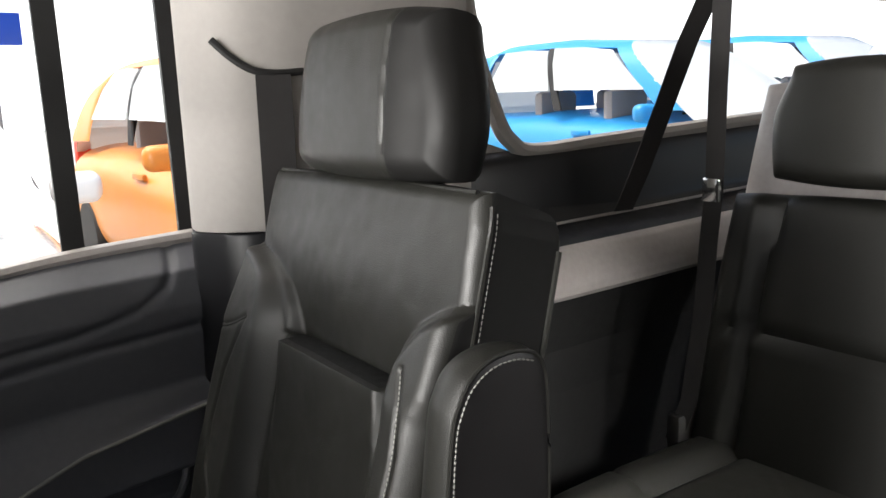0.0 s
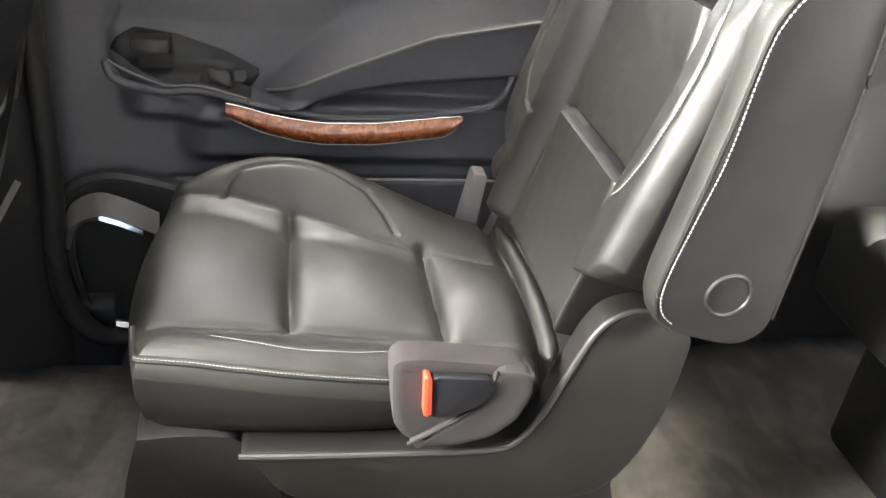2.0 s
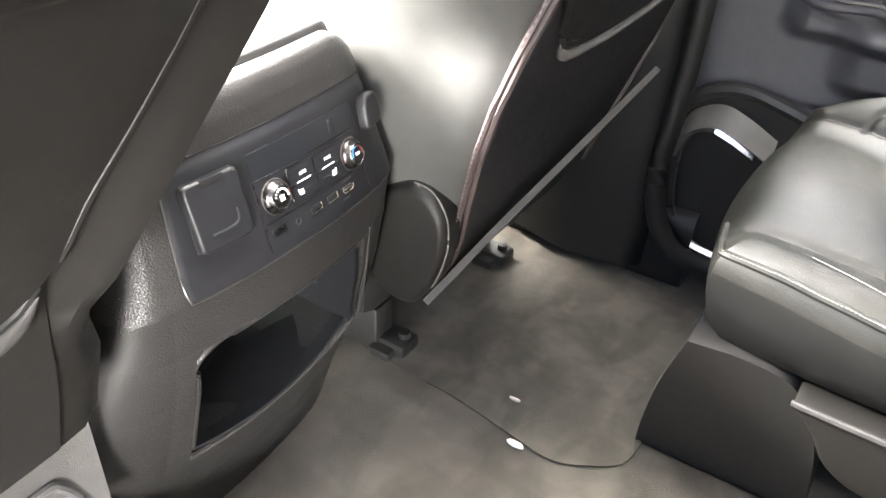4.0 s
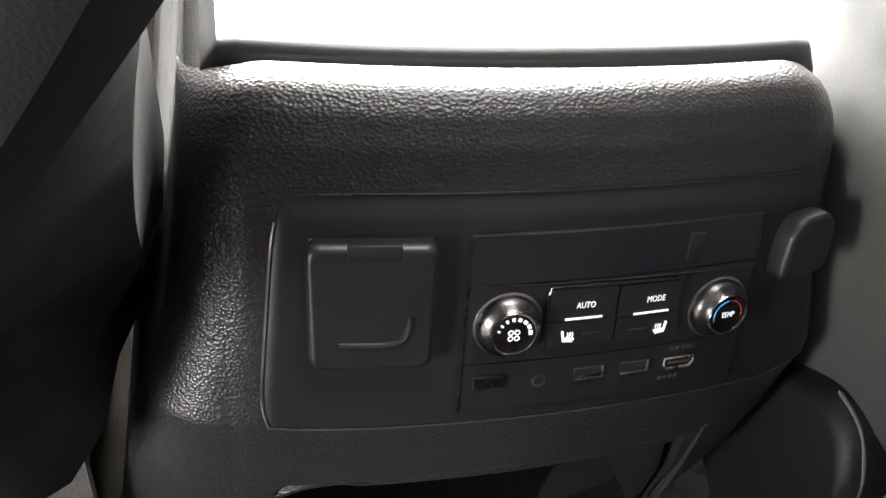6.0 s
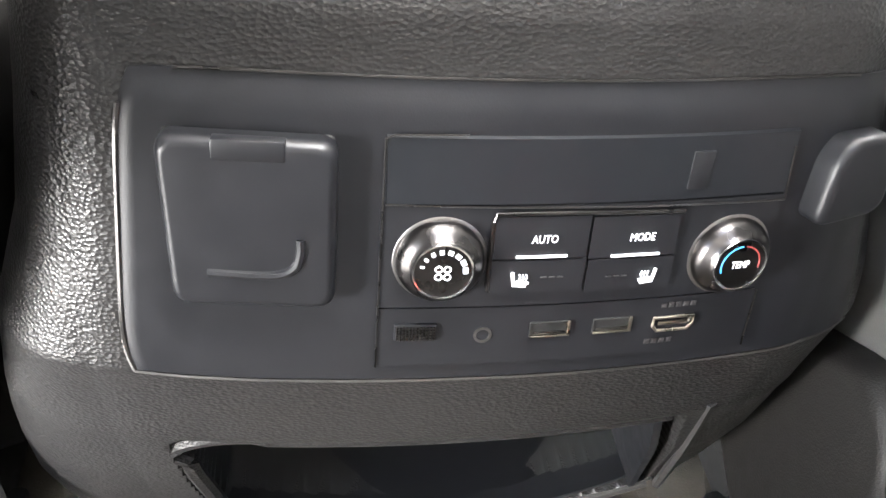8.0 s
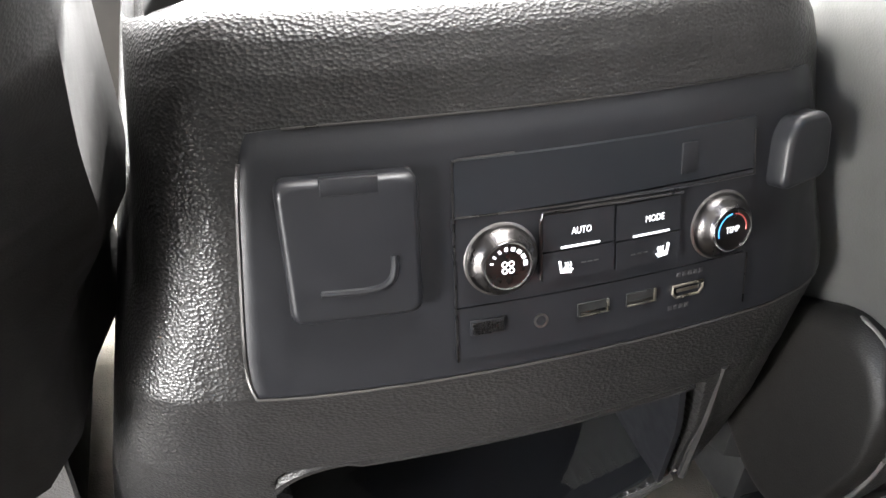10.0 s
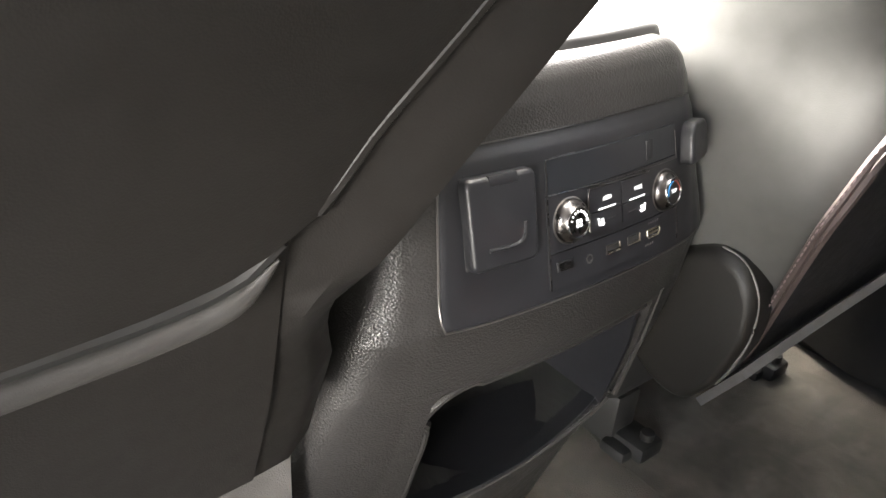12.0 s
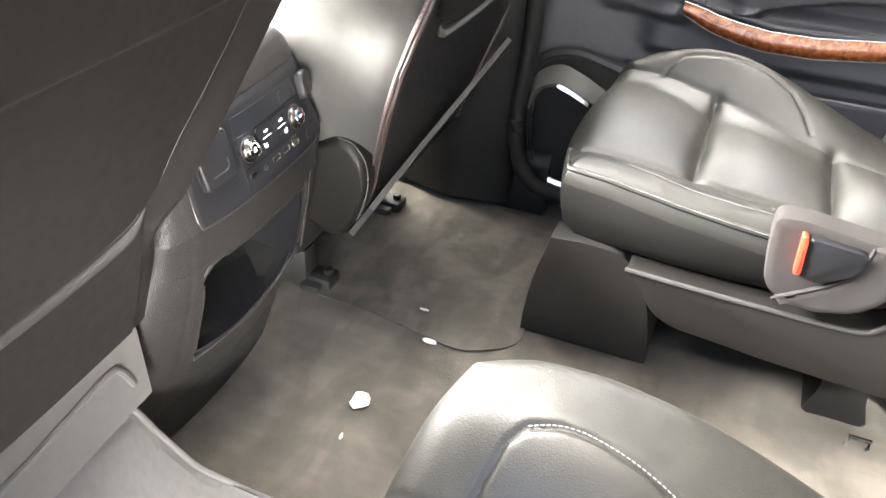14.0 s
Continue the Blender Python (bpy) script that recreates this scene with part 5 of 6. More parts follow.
        put("cavity", rbox((-0.007, -0.003, -0.002), (0.007, 0.003, 0.0002), 0.0002), x, 0.4336, BLACK, pt, lift=0.0040)
    hp = put("video_port", tube([(-0.0082, 0.0028, 0), (0.0082, 0.0028, 0), (0.0082, -0.0006, 0), (0.0062, -0.003, 0), (-0.0062, -0.003, 0), (-0.0082, -0.0006, 0)], 0.0007, 6, closed=True), 0.0750, 0.4324, BRASS, lift=0.0046, label="metal-rimmed video socket")
    put("tongue", rbox((-0.006, -0.0006, 0), (0.006, 0.001, 0.0006), 0.0002), 0.0750, 0.4324, BRASS, hp, lift=0.0042)
    for x, z, n in ((0.0760, 0.4402, 5), (0.0720, 0.4248, 4)):
        for k in range(n):
            put("tiny_mark", rbox((-0.0011, -0.0011, 0), (0.0011, 0.0011, 0.0003), 0.0001), x - 0.006 + 0.003 * k, z, DIM, lift=0.0042)
    # round-topped hook cover at the panel's far end
    hk = [(-0.0135, -0.0165), (-0.0115, 0.009), (-0.006, 0.0165), (0.012, 0.0165), (0.017, 0.010), (0.017, -0.0150)]
    put("hook_cover", lens(rounded(hk, 0.007, 8), 0.0, 0.011, 0.0038), 0.1290, 0.4868, PANEL, lift=0.002, label="rounded plastic cover at the panel's end")
    return t


console()

# ---- front seats ----
def front_seat(side, dy, label, flap):
    """Built for the right-hand side; side -1 mirrors it."""
    t = thing("front_seat", (0.46 * side, 0.15 + dy, 0.0), label, "car seat", group="front seats")

    def P(name, bm, mat, parent=t, label=""):
        return part(name, bm, mat, parent, label, side)

    def yb(z):
        return -0.03 + dy - 0.32 * (z - 0.30)

    def inner(z):
        if side < 0:
            return interp(z, [0.22, 0.40, 0.43, 0.465, 0.50, 0.56, 0.60, 0.63, 0.66, 0.68, 0.71, 0.76, 0.9, 0.97, 1.0], [0.200, 0.197, 0.192, 0.175, 0.169, 0.163, 0.158, 0.152, 0.140, 0.130, 0.112, 0.100, 0.102, 0.15, 0.21])
        return interp(z, [0.22, 0.30, 0.36, 0.435, 0.505, 0.56, 0.63, 0.72, 0.9, 0.97, 1.0], [0.226, 0.222, 0.204, 0.184, 0.180, 0.178, 0.148, 0.117, 0.13, 0.17, 0.22])

    def seam_x(z):
        if side < 0:
            return interp(z, [0.22, 0.44, 0.548, 0.60, 0.64, 0.68, 0.72, 0.76, 1.0], [0.262, 0.262, 0.272, 0.252, 0.224, 0.198, 0.176, 0.165, 0.20])
        return interp(z, [0.22, 0.30, 0.36, 0.435, 0.505, 0.56, 0.61, 0.66, 0.8, 1.0], [0.262, 0.248, 0.226, 0.202, 0.196, 0.204, 0.222, 0.250, 0.275, 0.30])

    def ring(z):
        a, b, y0 = inner(z), 0.92 - inner(z), yb(z)
        deep = 0.27 if z < 0.93 else 0.27 - 0.17 * (z - 0.93) / 0.07
        seam = seam_x(z)
        f = a - 0.012 + (max(a - 0.012, 0.166) - a + 0.012) * (1 - smooth01((z - 0.54) / 0.16))
        left = [(seam, y0), (seam - 0.3 * (seam - a), y0 + 0.010), (seam - 0.65 * (seam - a), y0 + 0.030), (a + 0.006, y0 + 0.060), (a, y0 + 0.095), (f, y0 + 0.14), (f, y0 + 0.19), (a + 0.01, y0 + 0.24), (a + 0.08, y0 + deep)]
        if side < 0:
            k = interp(z, [0.40, 0.48, 0.54, 0.60], [0.050, 0.040, 0.012, 0.0])
            r = smooth01((z - 0.46) / 0.08)
            b = max(a + 0.002, interp(z, [0.44, 0.504, 0.54, 0.57, 0.60, 0.63, 0.66, 0.71, 0.76, 0.9, 1.0], [0.2, 0.224, 0.212, 0.197, 0.181, 0.163, 0.144, 0.114, 0.102, 0.104, 0.21]))
            left[1:5] = [(b + 0.036, y0 - 0.002 + 0.10 * k - 0.014 * r), (b + 0.014, y0 + 0.003 + 0.3 * k - 0.023 * r), (b + 0.002, y0 + 0.016 + 0.6 * k - 0.026 * r), (a, y0 + 0.045 + k - 0.005 * r)]
        pts = [(x, y, z) for x, y in left]
        pts += [(0.92 - x, y, z) for x, y in left[::-1]]
        mid = [(0.92 - seam - (0.92 - 2 * seam) * k / 8, y0 - 0.006 * math.sin(math.pi * k / 8), z) for k in range(1, 8)]
        return pts + mid
    bottom = 0.370 if side < 0 else 0.225
    zs = list(np.linspace(bottom, 0.99, 44))
    # Same leather on both seats, paled where lit and darkened where shaded.
    P("backrest", loft([ring(z) for z in zs]), FRONTLEATHER if side > 0 else BACKPANEL, label="leather backrest, paled for the light on it" if side > 0 else "backrest darkened for its shade")
    # dark centre of the back with raised panel
    def centre(u, v):
        z = bottom + 0.003 + (0.968 - bottom) * v
        s = seam_x(z)
        x = s + (0.92 - 2 * s) * u
        return Vector((x, yb(z) - 0.006 * math.sin(math.pi * u) - 0.003, z))
    # The driver's side takes the darker vinyl for its shade.
    P("back_cloth", sheet(centre, 24, 40, (0, 0.006, 0)), LEATHER_SIDE if side > 0 else BACKPANEL, label="dark vinyl back")
    for k, way in ((0.0, -1), (1.0, 1)) if side > 0 else ():
        run = np.linspace(0, 0.9, 40)
        P("piping", tube([centre(k, v) + Vector((0, -0.001, 0)) for v in run], 0.0042, 6), ROSE, label="rose-grey rolled seam")
        P("piping", tube([centre(k, v) + Vector((way * 0.010, 0.002, 0)) for v in run], 0.0036, 6), ROSE, label="rose-grey rolled seam")
        P("stitching", stitches([centre(k, v) + Vector((way * 0.017, 0.001, 0)) for v in run], 0.0045, 0.003, 0.0009), DIMTHREAD, label="grey stitched seam")
    up = Vector((0, -0.305, 0.952))
    # hard panel that overhangs a rolled edge, with a crease across it
    def half(z):
        return 0.46 - interp(z, [0.5, 0.548, 0.56, 0.60, 0.64, 0.68, 0.72, 0.76, 0.9, 0.97], [0.276, 0.274, 0.267, 0.247, 0.218, 0.192, 0.170, 0.158, 0.158, 0.20])

    def low_edge(u):
        w = abs(2 * u - 1)
        return 0.46 + (2 * u - 1) * 0.182, interp(w, [0, 0.4, 0.7, 0.85, 0.94, 1.0], [0.526, 0.528, 0.532, 0.536, 0.543, 0.556])

    def panel(u, v):
        x, z0 = low_edge(u)
        z = z0 + (0.965 - z0) * v
        w = abs(2 * u - 1)
        proud = 0.010 + 0.008 * (1 - w ** 4)
        return Vector((0.46 + (2 * u - 1) * half(z), yb(z) - proud * smooth01(v / 0.02) - 0.006 * smooth01((z - 0.716) / 0.006), z))
    P("back_panel", sheet(panel, 60, 160, (0, 0.012, 0)), BACKPANEL, label="hard dark back panel with a crease across it")
    for k in (0.0, 1.0):
        P("shell_rim", tube([panel(k, v) + Vector((0, 0.002, 0)) for v in np.linspace(0.0, 0.95, 40)], [0.001] + [0.0034] * 38 + [0.001], 8), BACKPANEL, label="rounded rim of the back panel")
    line = [low_edge(u) for u in np.linspace(0.0, 1.0, 60)]
    # A black tube is laid where the overhang only casts shade.
    P("panel_gap_shade", tube([(x, yb(z) - 0.005, z - 0.002) for x, z in line], 0.0045, 8), BLACK, label="black tube for the shaded gap under the panel")
    # The roll's highlight is put into its paler colour.
    P("rolled_edge", tube([(x, yb(z) - 0.005, z - 0.0115) for x, z in line], [0.0006, 0.003, 0.005] + [0.0065] * 54 + [0.005, 0.003, 0.0006], 10), PLASTIC if side < 0 else ROLL, label="rolled edge below the panel, paler for its highlight")
    hm = frame_of((0.46, yb(1.08) + 0.02, 1.09), (1, 0, 0), up)
    P("headrest", pad(hm, 0.28, 0.18, lambda x, y: 0.01, 0.03, 0.10, 0.25, 24, 24), LEATHER)
    # cushion ahead of the backrest, and its base
    P("cushion", pad(Matrix.Translation((0.46, 0.37 + dy, 0.37)), 0.50, 0.50, lambda x, y: 0.02 + 0.03 * (abs(x) / 0.25) ** 3, 0.04, 0.12, 0.2, 24, 24), LEATHER)
    P("seat_base", rbox((0.26, 0.12 + dy, 0.08), (0.66, 0.58, 0.26), 0.03), BLACK)
    for x in (0.30, 0.60):
        rail = P("seat_rail", rbox((x, 0.13 + dy, 0.0), (x + 0.045, 0.62, 0.08), 0.008), BLACK)
        P("rail_cap", joined(rbox((x + 0.005, 0.085 + dy, 0.002), (x + 0.05, 0.15 + dy, 0.026), 0.007), rbox((x - 0.012, 0.10 + dy, 0.0), (x + 0.02, 0.14 + dy, 0.018), 0.006), lathe([(0.009, 0), (0.009, 0.012), (0.004, 0.014)], (x + 0.03, 0.10 + dy, 0.024), (0, 0, 1), 10)), BLACK, rail)
    # recliner cover at the inboard hinge
    rc = rounded([(0.005, 0.395), (-0.03, 0.392), (-0.055, 0.36), (-0.058, 0.31), (-0.035, 0.24), (-0.005, 0.20), (0.03, 0.20), (0.10, 0.24), (0.10, 0.34)], 0.03)
    if side > 0:
        bm = lens([(0.02 + 0.86 * (y - 0.02) + dy, 0.31 + 0.86 * (z - 0.31)) for y, z in rc], -0.222, -0.188, 0.012)
        for v in bm.verts:
            v.co = Vector((-v.co.z, v.co.x, v.co.y))
        cover = P("recliner_cover", bm, SHELL, label="dark recliner cover")
        arc = [(0.02 + 0.86 * (y - 0.02) + dy, 0.31 + 0.86 * (z - 0.31)) for y, z in ((0.0, 0.394), (-0.028, 0.388), (-0.050, 0.362), (-0.0565, 0.320), (-0.048, 0.275), (-0.034, 0.240))]
        # Bevel highlight drawn as a thin pale tube.
        P("cover_highlight", tube(spline([(0.199, y, z) for y, z in arc], 6), [0.0006] + [0.0015] * 29 + [0.0006], 8), ROLL, cover, "pale line for the highlight on the cover's edge")
    # pale lower edge strip
    if side > 0:
        P("lower_strip", ribbon(spline([(x, y + dy, z) for x, y, z in flap], 8), (0.15, -0.5, 0.8), 0.058, 0.009), HEM, label="grey lower edge of the backrest")
    else:
        P("kick_apron", ribbon(spline([(x, 0.036, z - 0.045) for x, z in flap], 8), (0.0, 0.05, 1.0), 0.14, 0.008), MAT, label="smooth grey apron under the backrest")
        P("apron_ridge", tube(spline([(0.236, 0.030, 0.262), (0.250, 0.030, 0.292), (0.268, 0.030, 0.302), (0.34, 0.030, 0.292), (0.42, 0.030, 0.282), (0.66, 0.030, 0.27)], 8), 0.0042, 8), MAT)
    return t


front_seat(1, 0.0, "leather front passenger seat, paled for light, with rose-grey piped seams", [(0.222, -0.022, 0.232), (0.30, -0.035, 0.262), (0.42, -0.056, 0.305), (0.54, -0.076, 0.347), (0.64, -0.094, 0.384)])
front_seat(-1, 0.045, "leather driver's seat, darkened for shade, with hard brown-black back panel", [(0.213, 0.346), (0.30, 0.340), (0.37, 0.334), (0.46, 0.328), (0.66, 0.32)])

# ---- third row ----
def rear_seat(cx, label):
    t = thing("third_row_seat", (cx, -1.65, 0.0), label, "car seat", group="third-row seats")
    up = Vector((0, -0.24, 0.97))
    fm = frame_of(Vector((cx, -1.72, 0.63)), (-1, 0, 0), up)
    seams = [[(-0.20, 0.02), (0.20, 0.02)], [(-0.155, -0.24), (-0.16, 0.0), (-0.14, 0.24)], [(0.155, -0.24), (0.16, 0.0), (0.14, 0.24)]]
    part("backrest", pad(fm, 0.49, 0.52, lambda x, y: 0.02 * smooth01((abs(x) - 0.15) / 0.04) + 0.01 * math.cos(math.pi * x / 0.5) + groove(x, y, seams, 0.010, 0.006), 0.03, 0.11, 0.14, 60, 50), LEATHER, t, "black leather backrest")
    hm = frame_of(Vector((cx + 0.02, -1.775, 0.998)), (-1, 0, 0), (0, -0.1, 0.99))
    part("headrest", pad(hm, 0.32, 0.205, lambda x, y: 0.014 * math.cos(math.pi * x / 0.3), 0.03, 0.08, 0.3, 40, 30, lambda y: 1.0 - 0.15 * smooth01(y / 0.085)), LEATHER, t, "black leather headrest")
    part("back_board", pad(frame_of(Vector((cx + 0.13, -1.94, 0.80)), (-1, 0, 0), up), 0.42, 0.56, lambda x, y: 0.02, 0.025, 0.02, 0.2, 24, 24), LEDGE, t, "grey back board")
    cs = [[(-0.22, 0.08), (0.22, 0.08)], [(-0.14, -0.25), (-0.14, 0.25)], [(0.14, -0.25), (0.14, 0.25)]]
    part("cushion", pad(Matrix.Translation((cx, -1.53, 0.435)), 0.47, 0.46, lambda x, y: 0.01 * math.cos(math.pi * x / 0.5) + 0.02 * smooth01((abs(x) - 0.14) / 0.04) + groove(x, y, cs, 0.009, 0.006), 0.03, 0.14, 0.16, 50, 50), LEATHER, t, "black leather cushion")
    part("seat_base", rbox((cx - 0.2, -1.80, 0.0), (cx + 0.2, -1.42, 0.30), 0.02), BLACK, t)
    part("buckle", rbox((cx + 0.235, -1.70, 0.42), (cx + 0.265, -1.63, 0.49), 0.008), PLASTIC, t)


rear_seat(0.295, "black leather third-row seat beside the side trim")
rear_seat(-0.245, "black leather third-row seat beside its matching neighbour")

belt = thing("seat_belt", (0.55, -1.6, 0.4), "black third-row seat belt hanging from the roof to its buckle", "seat belt")
part("webbing", ribbon([(0.485, -1.645, 1.22), (0.54, -1.65, 1.132), (0.645, -1.655, 0.915), (0.69, -1.66, 0.84)], (0.1, 1, 0), 0.046, 0.0015), WEB, belt)
part("webbing", ribbon([(0.476, -1.655, 1.22), (0.478, -1.65, 1.05), (0.481, -1.65, 0.90), (0.491, -1.65, 0.80), (0.498, -1.65, 0.70), (0.525, -1.65, 0.517), (0.55, -1.64, 0.44)], (0.9, 0.4, 0), 0.030, 0.0015), WEB, belt)
part("latch_tongue", rbox((0.462, -1.645, 0.875), (0.495, -1.635, 0.915), 0.004), CHROME, belt, "bright latch tongue")
part("roof_anchor", rbox((0.46, -1.68, 1.21), (0.52, -1.62, 1.33), 0.01), PILLAR, belt)

# ---- floor details ----
def scrap(x, y, r, squash, turn, label):
    n = 9
    rng = random.Random(int(x * 1000) + 7)
    pts = [(x + r * (0.75 + 0.4 * rng.random()) * math.cos(q + turn), y + squash * r * (0.75 + 0.4 * rng.random()) * math.sin(q + turn)) for q in (2 * math.pi * k / n for k in range(n))]
    bm = prism(pts, "z", 0.0095 if x > 0.3 else 0.005, 0.0125 if x > 0.3 else 0.0075)
    for v in bm.verts:
        v.co.z += 0.002 * math.sin(v.co.x * 300) * (v.co.z > 0.005)
    solo("paper_scrap", bm, PAPER, (x, y, 0.004), label, "litter", group="litter on the carpet", smooth=False)


def grey_mat():
    """A ribbed mat that lies on the floor and rides up under the driver's seat."""
    path = [(-0.42, 0.012), (-0.25, 0.014), (-0.12, 0.02), (-0.05, 0.045), (0.0, 0.10), (0.035, 0.17), (0.052, 0.235)]

    def f(u, v):
        s = v * (len(path) - 1)
        i = min(int(s), len(path) - 2)
        k = s - i
        y, z = path[i][0] * (1 - k) + path[i + 1][0] * k, path[i][1] * (1 - k) + path[i + 1][1] * k
        right = interp(z, [0.01, 0.02, 0.10, 0.235], [-0.145, -0.15, -0.195, -0.235])
        x = right - (0.72 + right) * u
        z += 0.06 * u * smooth01((v - 0.5) / 0.5)
        return Vector((x, y, z + 0.0015 * noise.noise(Vector((x * 30, y * 30, 0.7)))))
    mat = solo("floor_mat", sheet(f, 60, 80, (0, 0.004, -0.008)), MAT, (-0.4, -0.1, 0.01), "grey ribbed mat riding up under the driver's seat", "floor mat", smooth=True)

    def corner(u0, v0):
        """Up along one edge, round a corner and along the top."""
        pts = [(u0, v) for v in np.linspace(0.02, v0 - 0.07, 24)]
        pts += [(u0 + 0.05 * (1 - math.cos(q)), v0 - 0.07 + 0.07 * math.sin(q)) for q in np.linspace(0.15, math.pi / 2, 8)]
        return pts + [(u, v0) for u in np.linspace(u0 + 0.06, 0.98, 30)]
    for u0, v0 in ((0.004, 0.985), (0.10, 0.80), (0.26, 0.62)):
        part("ridge", tube([f(u, v) + Vector((0, -0.002, 0.001)) for u, v in corner(u0, v0)], 0.0042, 8), MAT, mat)


grey_mat()
solo("carpet_mat", prism(rounded([(0.292, 0.14), (0.286, -0.02), (0.272, -0.10), (0.255, -0.19), (0.305, -0.272), (0.70, -0.275), (0.735, 0.0), (0.74, 0.28), (0.34, 0.28)], 0.03), "z", 0.001, 0.0032, 0.0008), CARPET2, (0.5, 0.0, 0.001), "dark stained carpet mat behind the front passenger seat", "floor mat")
scrap(0.079, -0.091, 0.019, 0.85, 0.3, "rounded white paper scrap on the carpet")
scrap(0.253, -0.135, 0.0050, 2.6, 0.2, "torn sliver of white paper on the carpet")
scrap(0.324, -0.095, 0.0040, 2.0, 0.9, "tiny white crumb on the carpet")
scrap(0.0, -0.10, 0.006, 0.4, 0.6, "tiny white crumb on the carpet")


# ---- parked cars outside ----
def car(name, paint, label, place, turn, length=3.9, width=1.68, height=1.5, glass=SKYTINTGLASS):
    """A small hatchback; it faces its own +x."""
    t = thing(name, (0, 0, 0), label, "car")
    h = height
    L = length / 2

    def body(u, v):
        s = -1 + 2 * u
        x = s * L
        w = width / 2 * (1 - 0.10 * abs(s) ** 5)
        belt = h * interp(s, [-1, -0.9, -0.3, 0.2, 0.45, 0.8, 0.95, 1], [0.52, 0.62, 0.64, 0.61, 0.585, 0.53, 0.46, 0.36])
        low = h * interp(s, [-1, -0.9, 0.9, 1], [0.22, 0.12, 0.12, 0.2])
        a = 2 * math.pi * v
        c, q = math.cos(a), math.sin(a)
        cy = (abs(c) ** 0.45) * (1 if c > 0 else -1)
        cz = (abs(q) ** 0.55) * (1 if q > 0 else -1)
        return Vector((x, w * cy * (1 + 0.02 * q), (belt + low) / 2 + (belt - low) / 2 * cz))

    part("body", loft([[body(i / 40, j / 48) for j in range(48)] for i in range(41)]), paint, t)

    def cabin(s, q):
        """s: along the cabin 0 to 1, q: round its arch 0 to 1."""
        x0, x1 = -0.93 * L, 0.56 * L
        xr0, xr1 = -0.80 * L, 0.12 * L
        k = math.sin(math.pi * q) ** 0.6
        x = (x0 + (x1 - x0) * s) * (1 - k) + (xr0 + (xr1 - xr0) * s) * k
        a = math.pi * q
        wy = width / 2 * (0.93 - 0.17 * k)
        y = wy * (abs(math.cos(a)) ** 0.35) * (1 if math.cos(a) > 0 else -1)
        zb = h * 0.585
        ztop = h * interp(s, [0, 0.2, 0.6, 1], [0.95, 1.0, 1.0, 0.965])
        return Vector((x, y, zb + (ztop - zb) * (math.sin(a) ** 0.55)))
    def skin(name, s0, s1, q0, q1, mat=paint, n=(10, 10)):
        return part(name, sheet(lambda u, v: cabin(s0 + (s1 - s0) * u, q0 + (q1 - q0) * v), n[0], n[1], lambda c: c * 0.985 + Vector((0, 0, h * 0.009))), mat, t)
    skin("roof", 0.0, 1.0, 0.300, 0.700, n=(16, 20))
    for q0, q1 in ((0.01, 0.305), (0.695, 0.99)):
        skin("front_pillar", 0.925, 1.0, q0, q1)
        skin("centre_pillar", 0.535, 0.565, q0, q1, RUBBER)
        skin("rear_pillar", 0.0, 0.17, q0, q1)
    for x in (-0.35 * L, 0.06 * L):
        for y in (-0.38, 0.38):
            part("seat", joined(rbox((x - 0.05, y - 0.22, 0.4 * h), (x + 0.07, y + 0.22, 0.74 * h), 0.05), rbox((x - 0.04, y - 0.12, 0.755 * h), (x + 0.05, y + 0.12, 0.86 * h), 0.035)), LEDGE, t, "pale seat behind the glass")
    def pane(name, pts, mat=SKYTINTGLASS):
        bm = bmesh.new()
        c = sum((Vector(p) for p in pts), Vector()) / len(pts)
        vs = [bm.verts.new(Vector(p)) for p in pts]
        bm.faces.new(vs)
        r = bmesh.ops.extrude_face_region(bm, geom=bm.faces[:])
        bmesh.ops.translate(bm, vec=Vector((0, -0.02 if c.y > 0 else 0.02, 0)) if abs(c.y) > 0.3 else Vector((-0.02 if c.x > 0 else 0.02, 0, 0)), verts=[v for v in r["geom"] if isinstance(v, bmesh.types.BMVert)])
        return part(name, bm, mat, t)
    for sy in (-1, 1):
        def q(s, f):
            p = cabin(s, 0.02 + 0.30 * f)
            return (p.x, sy * (p.y + 0.012), p.z)
        for name, s0, s1, s2, s3 in (("front_window", 0.56, 0.93, 0.91, 0.57), ("rear_window", 0.20, 0.53, 0.54, 0.24)):
            pane(name, [q(s0, 0.12), q((s0 + s1) / 2, 0.12), q(s1, 0.12), q(s2, 0.55), q(s2 * 0.985, 0.86), q((s2 + s3) / 2, 0.95), q(s3, 0.92), q(s3, 0.5)])
        my = sy * (width / 2 + 0.07)
        part("door_mirror", rbox((0.40 * L - 0.06, my - 0.10, 0.635 * h - 0.065), (0.40 * L + 0.05, my + 0.10, 0.635 * h + 0.065), 0.048, 4), paint, t)
        part("door_handle", rbox((-0.02 * L, sy * (width / 2 - 0.02) - 0.015, 0.53 * h), (0.08 * L, sy * (width / 2 - 0.02) + 0.015, 0.555 * h), 0.01), paint, t)
        for wx in (-0.62, 0.64):
            wh = part("wheel", lathe([(0.20, -0.10), (0.29, -0.10), (0.31, -0.07), (0.31, 0.07), (0.29, 0.10), (0.20, 0.10)], (wx * L, sy * (width / 2 - 0.09), 0.31), (0, 1, 0), 28), RUBBER, t)
            part("rim", lathe([(0.0, 0.07), (0.06, 0.08), (0.19, 0.085), (0.205, 0.095), (0.205, -0.09), (0.0, -0.09)], (wx * L, sy * (width / 2 - 0.09), 0.31), (0, sy, 0), 20), CHROME, wh)
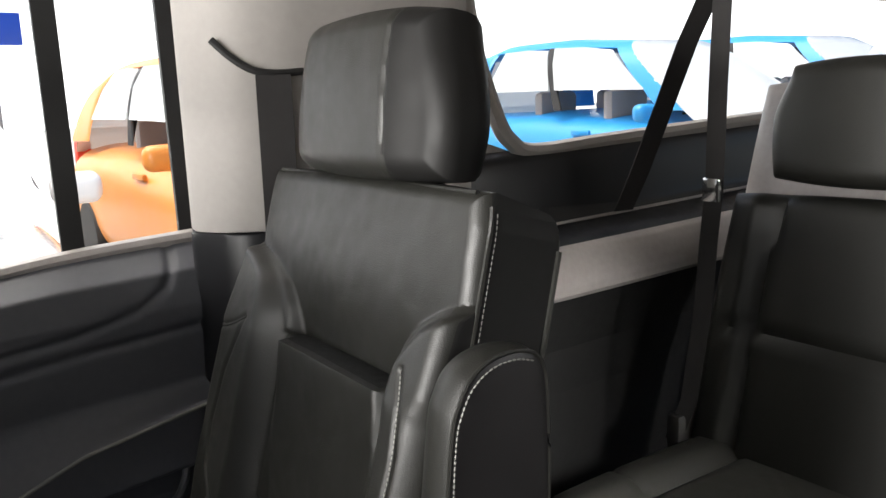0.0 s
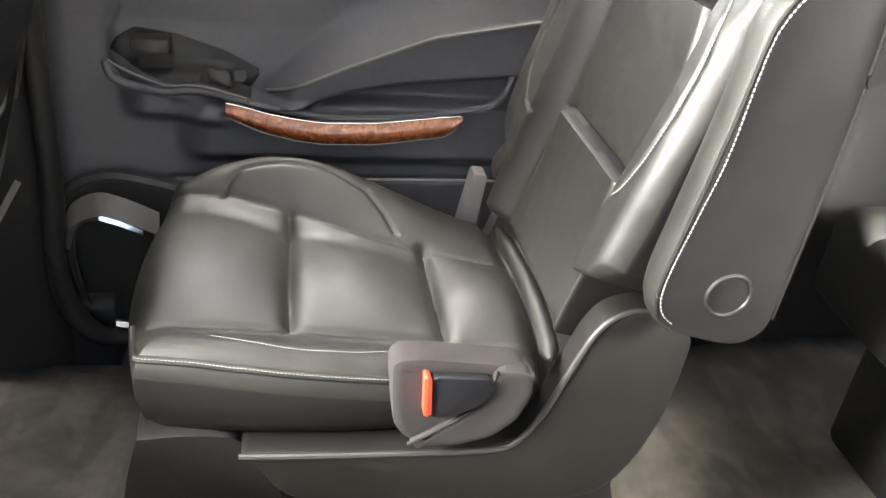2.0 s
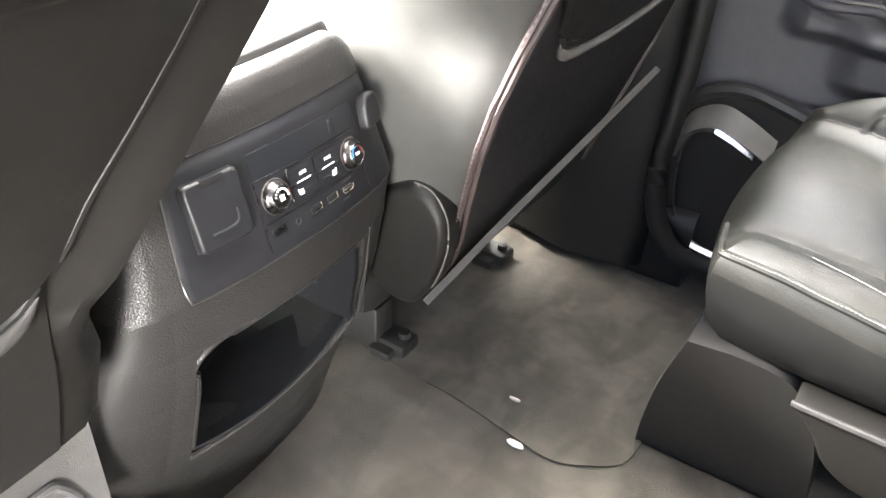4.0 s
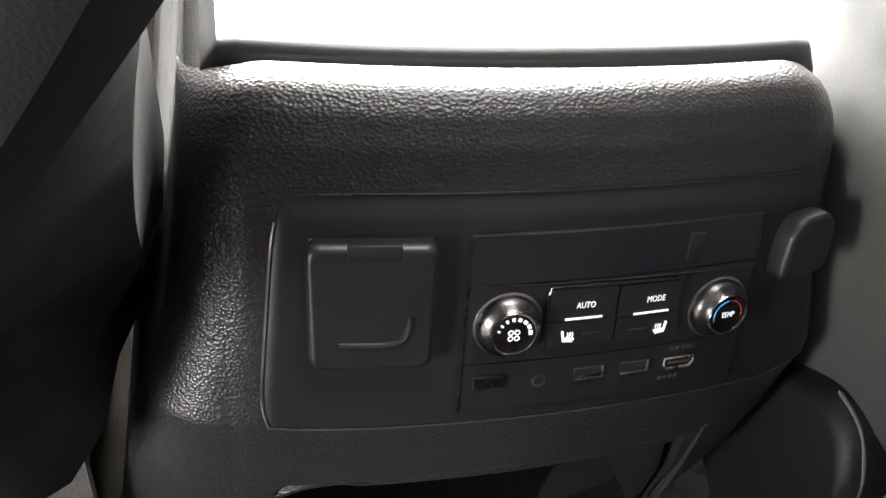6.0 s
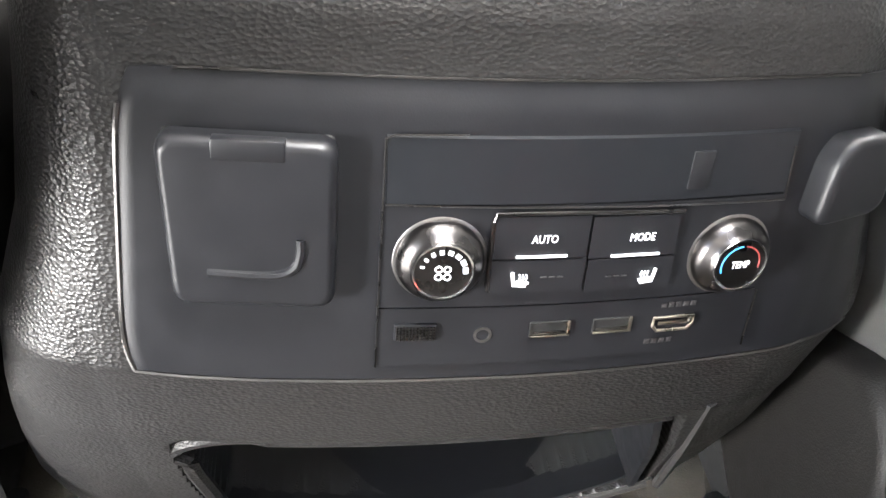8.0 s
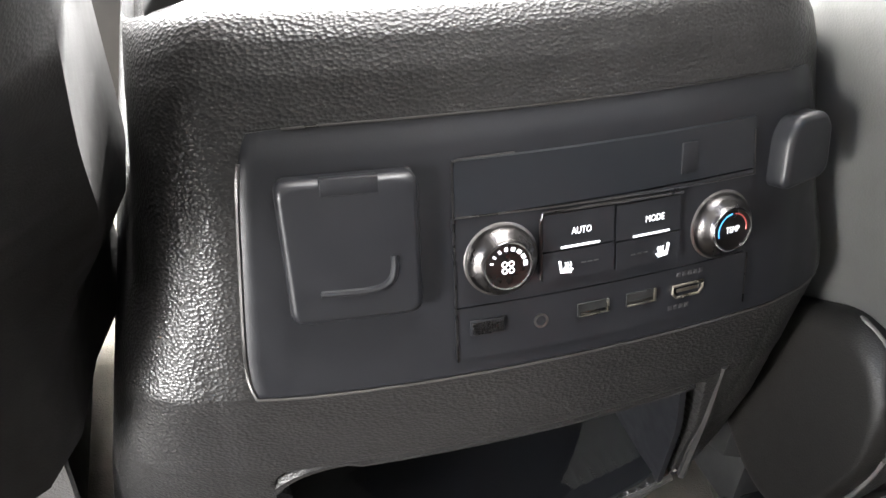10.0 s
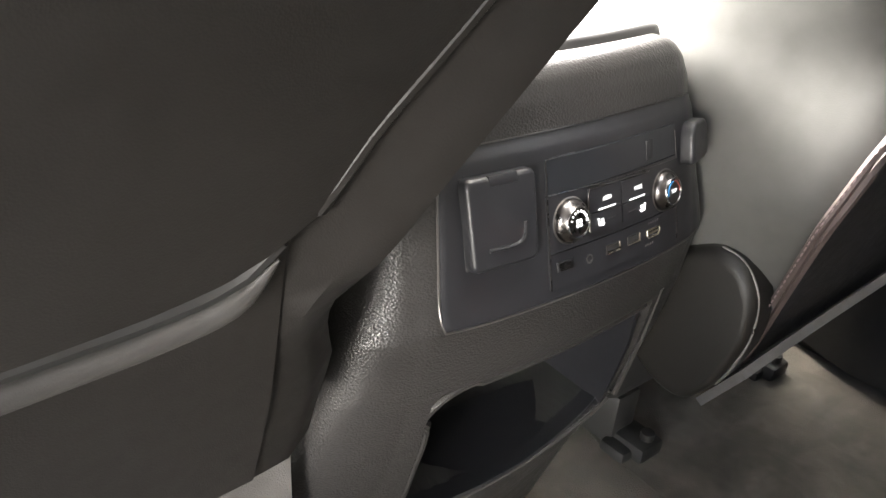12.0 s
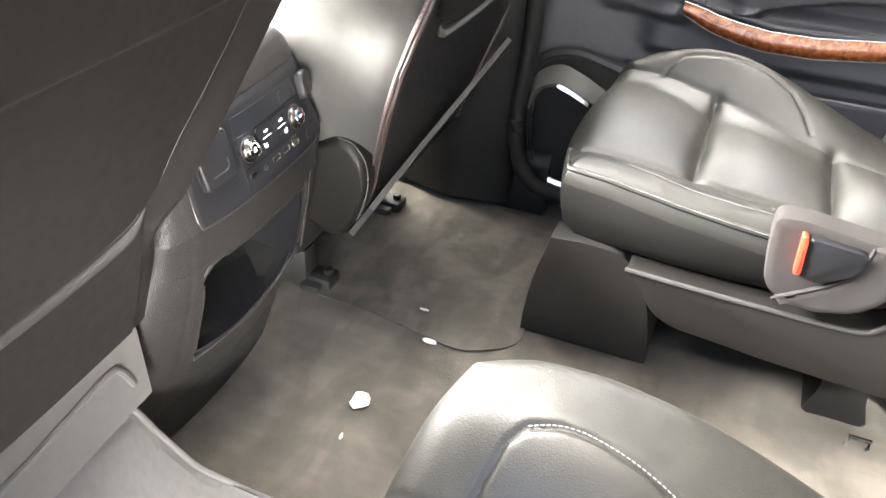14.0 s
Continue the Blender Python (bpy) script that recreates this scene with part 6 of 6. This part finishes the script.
        part("headlight", lathe([(0.0, -0.05), (0.10, -0.04), (0.11, 0.0), (0.08, 0.04), (0.0, 0.05)], (0.93 * L, sy * width * 0.36, 0.46 * h), (0.8, sy * 0.5, 0.3), 16), LAMPGLASS, t)
        part("tail_light", rbox((-0.98 * L, sy * width * 0.40 - 0.06, 0.50 * h), (-0.93 * L, sy * width * 0.40 + 0.06, 0.64 * h), 0.02), RED, t)
    def screen(name, s, mat):
        """Curved glass from the cabin's base line up to its arch."""
        foot = cabin(s, 0.0).x

        def f(u, v):
            top = cabin(s, 0.05 + 0.90 * u)
            low = Vector((foot + (0.10 if s > 0.5 else -0.05) * math.sin(math.pi * u), top.y, h * 0.585))
            return low.lerp(top, v)
        part(name, sheet(f, 24, 8, (-0.015 if s > 0.5 else 0.015, 0, 0)), mat, t)
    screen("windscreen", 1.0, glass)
    screen("rear_screen", 0.0, SKYTINTGLASS)
    for sy in (-0.35, 0.25):
        part("wiper", tube([(0.44 * L, sy - 0.25, 0.625 * h), (0.435 * L, sy + 0.25, 0.635 * h)], 0.012, 6), RUBBER, t)
    t.matrix_basis = pose(*place, 0, 0, turn)
    return t


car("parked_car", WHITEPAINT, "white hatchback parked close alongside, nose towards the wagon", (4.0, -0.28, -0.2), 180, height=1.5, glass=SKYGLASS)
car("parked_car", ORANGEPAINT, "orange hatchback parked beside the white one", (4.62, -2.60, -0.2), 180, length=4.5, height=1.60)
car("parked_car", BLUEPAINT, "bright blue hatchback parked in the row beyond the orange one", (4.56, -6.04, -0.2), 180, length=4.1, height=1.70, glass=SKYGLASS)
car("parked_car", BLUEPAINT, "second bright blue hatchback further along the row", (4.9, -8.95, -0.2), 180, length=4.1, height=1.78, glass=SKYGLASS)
car("parked_car", GREYPAINT, "dark grey car with a red tail lamp across the yard", (13.2, 1.25, -0.2), 90, length=4.2, height=1.9)
structure("backdrop", sheet(lambda u, v: Vector((48 + 14 * math.sin(math.pi * u), 70 - 170 * u, -1.0 + 30 * v)), 24, 6, (0.1, 0, 0)), OVERCAST, "bright white overcast sky low over the yard", smooth=True)
sign = thing("blue_sign", (15.9, -2.45, -0.2), "plain blue sign board on a slim grey post", "sign")
part("board", rbox((15.87, -2.95, 2.2), (15.92, -1.95, 2.75), 0.02), SIGNBLUE, sign)
part("post", tube([(15.93, -2.45, -0.2), (15.93, -2.45, 2.7)], 0.035, 10), LEDGE, sign)
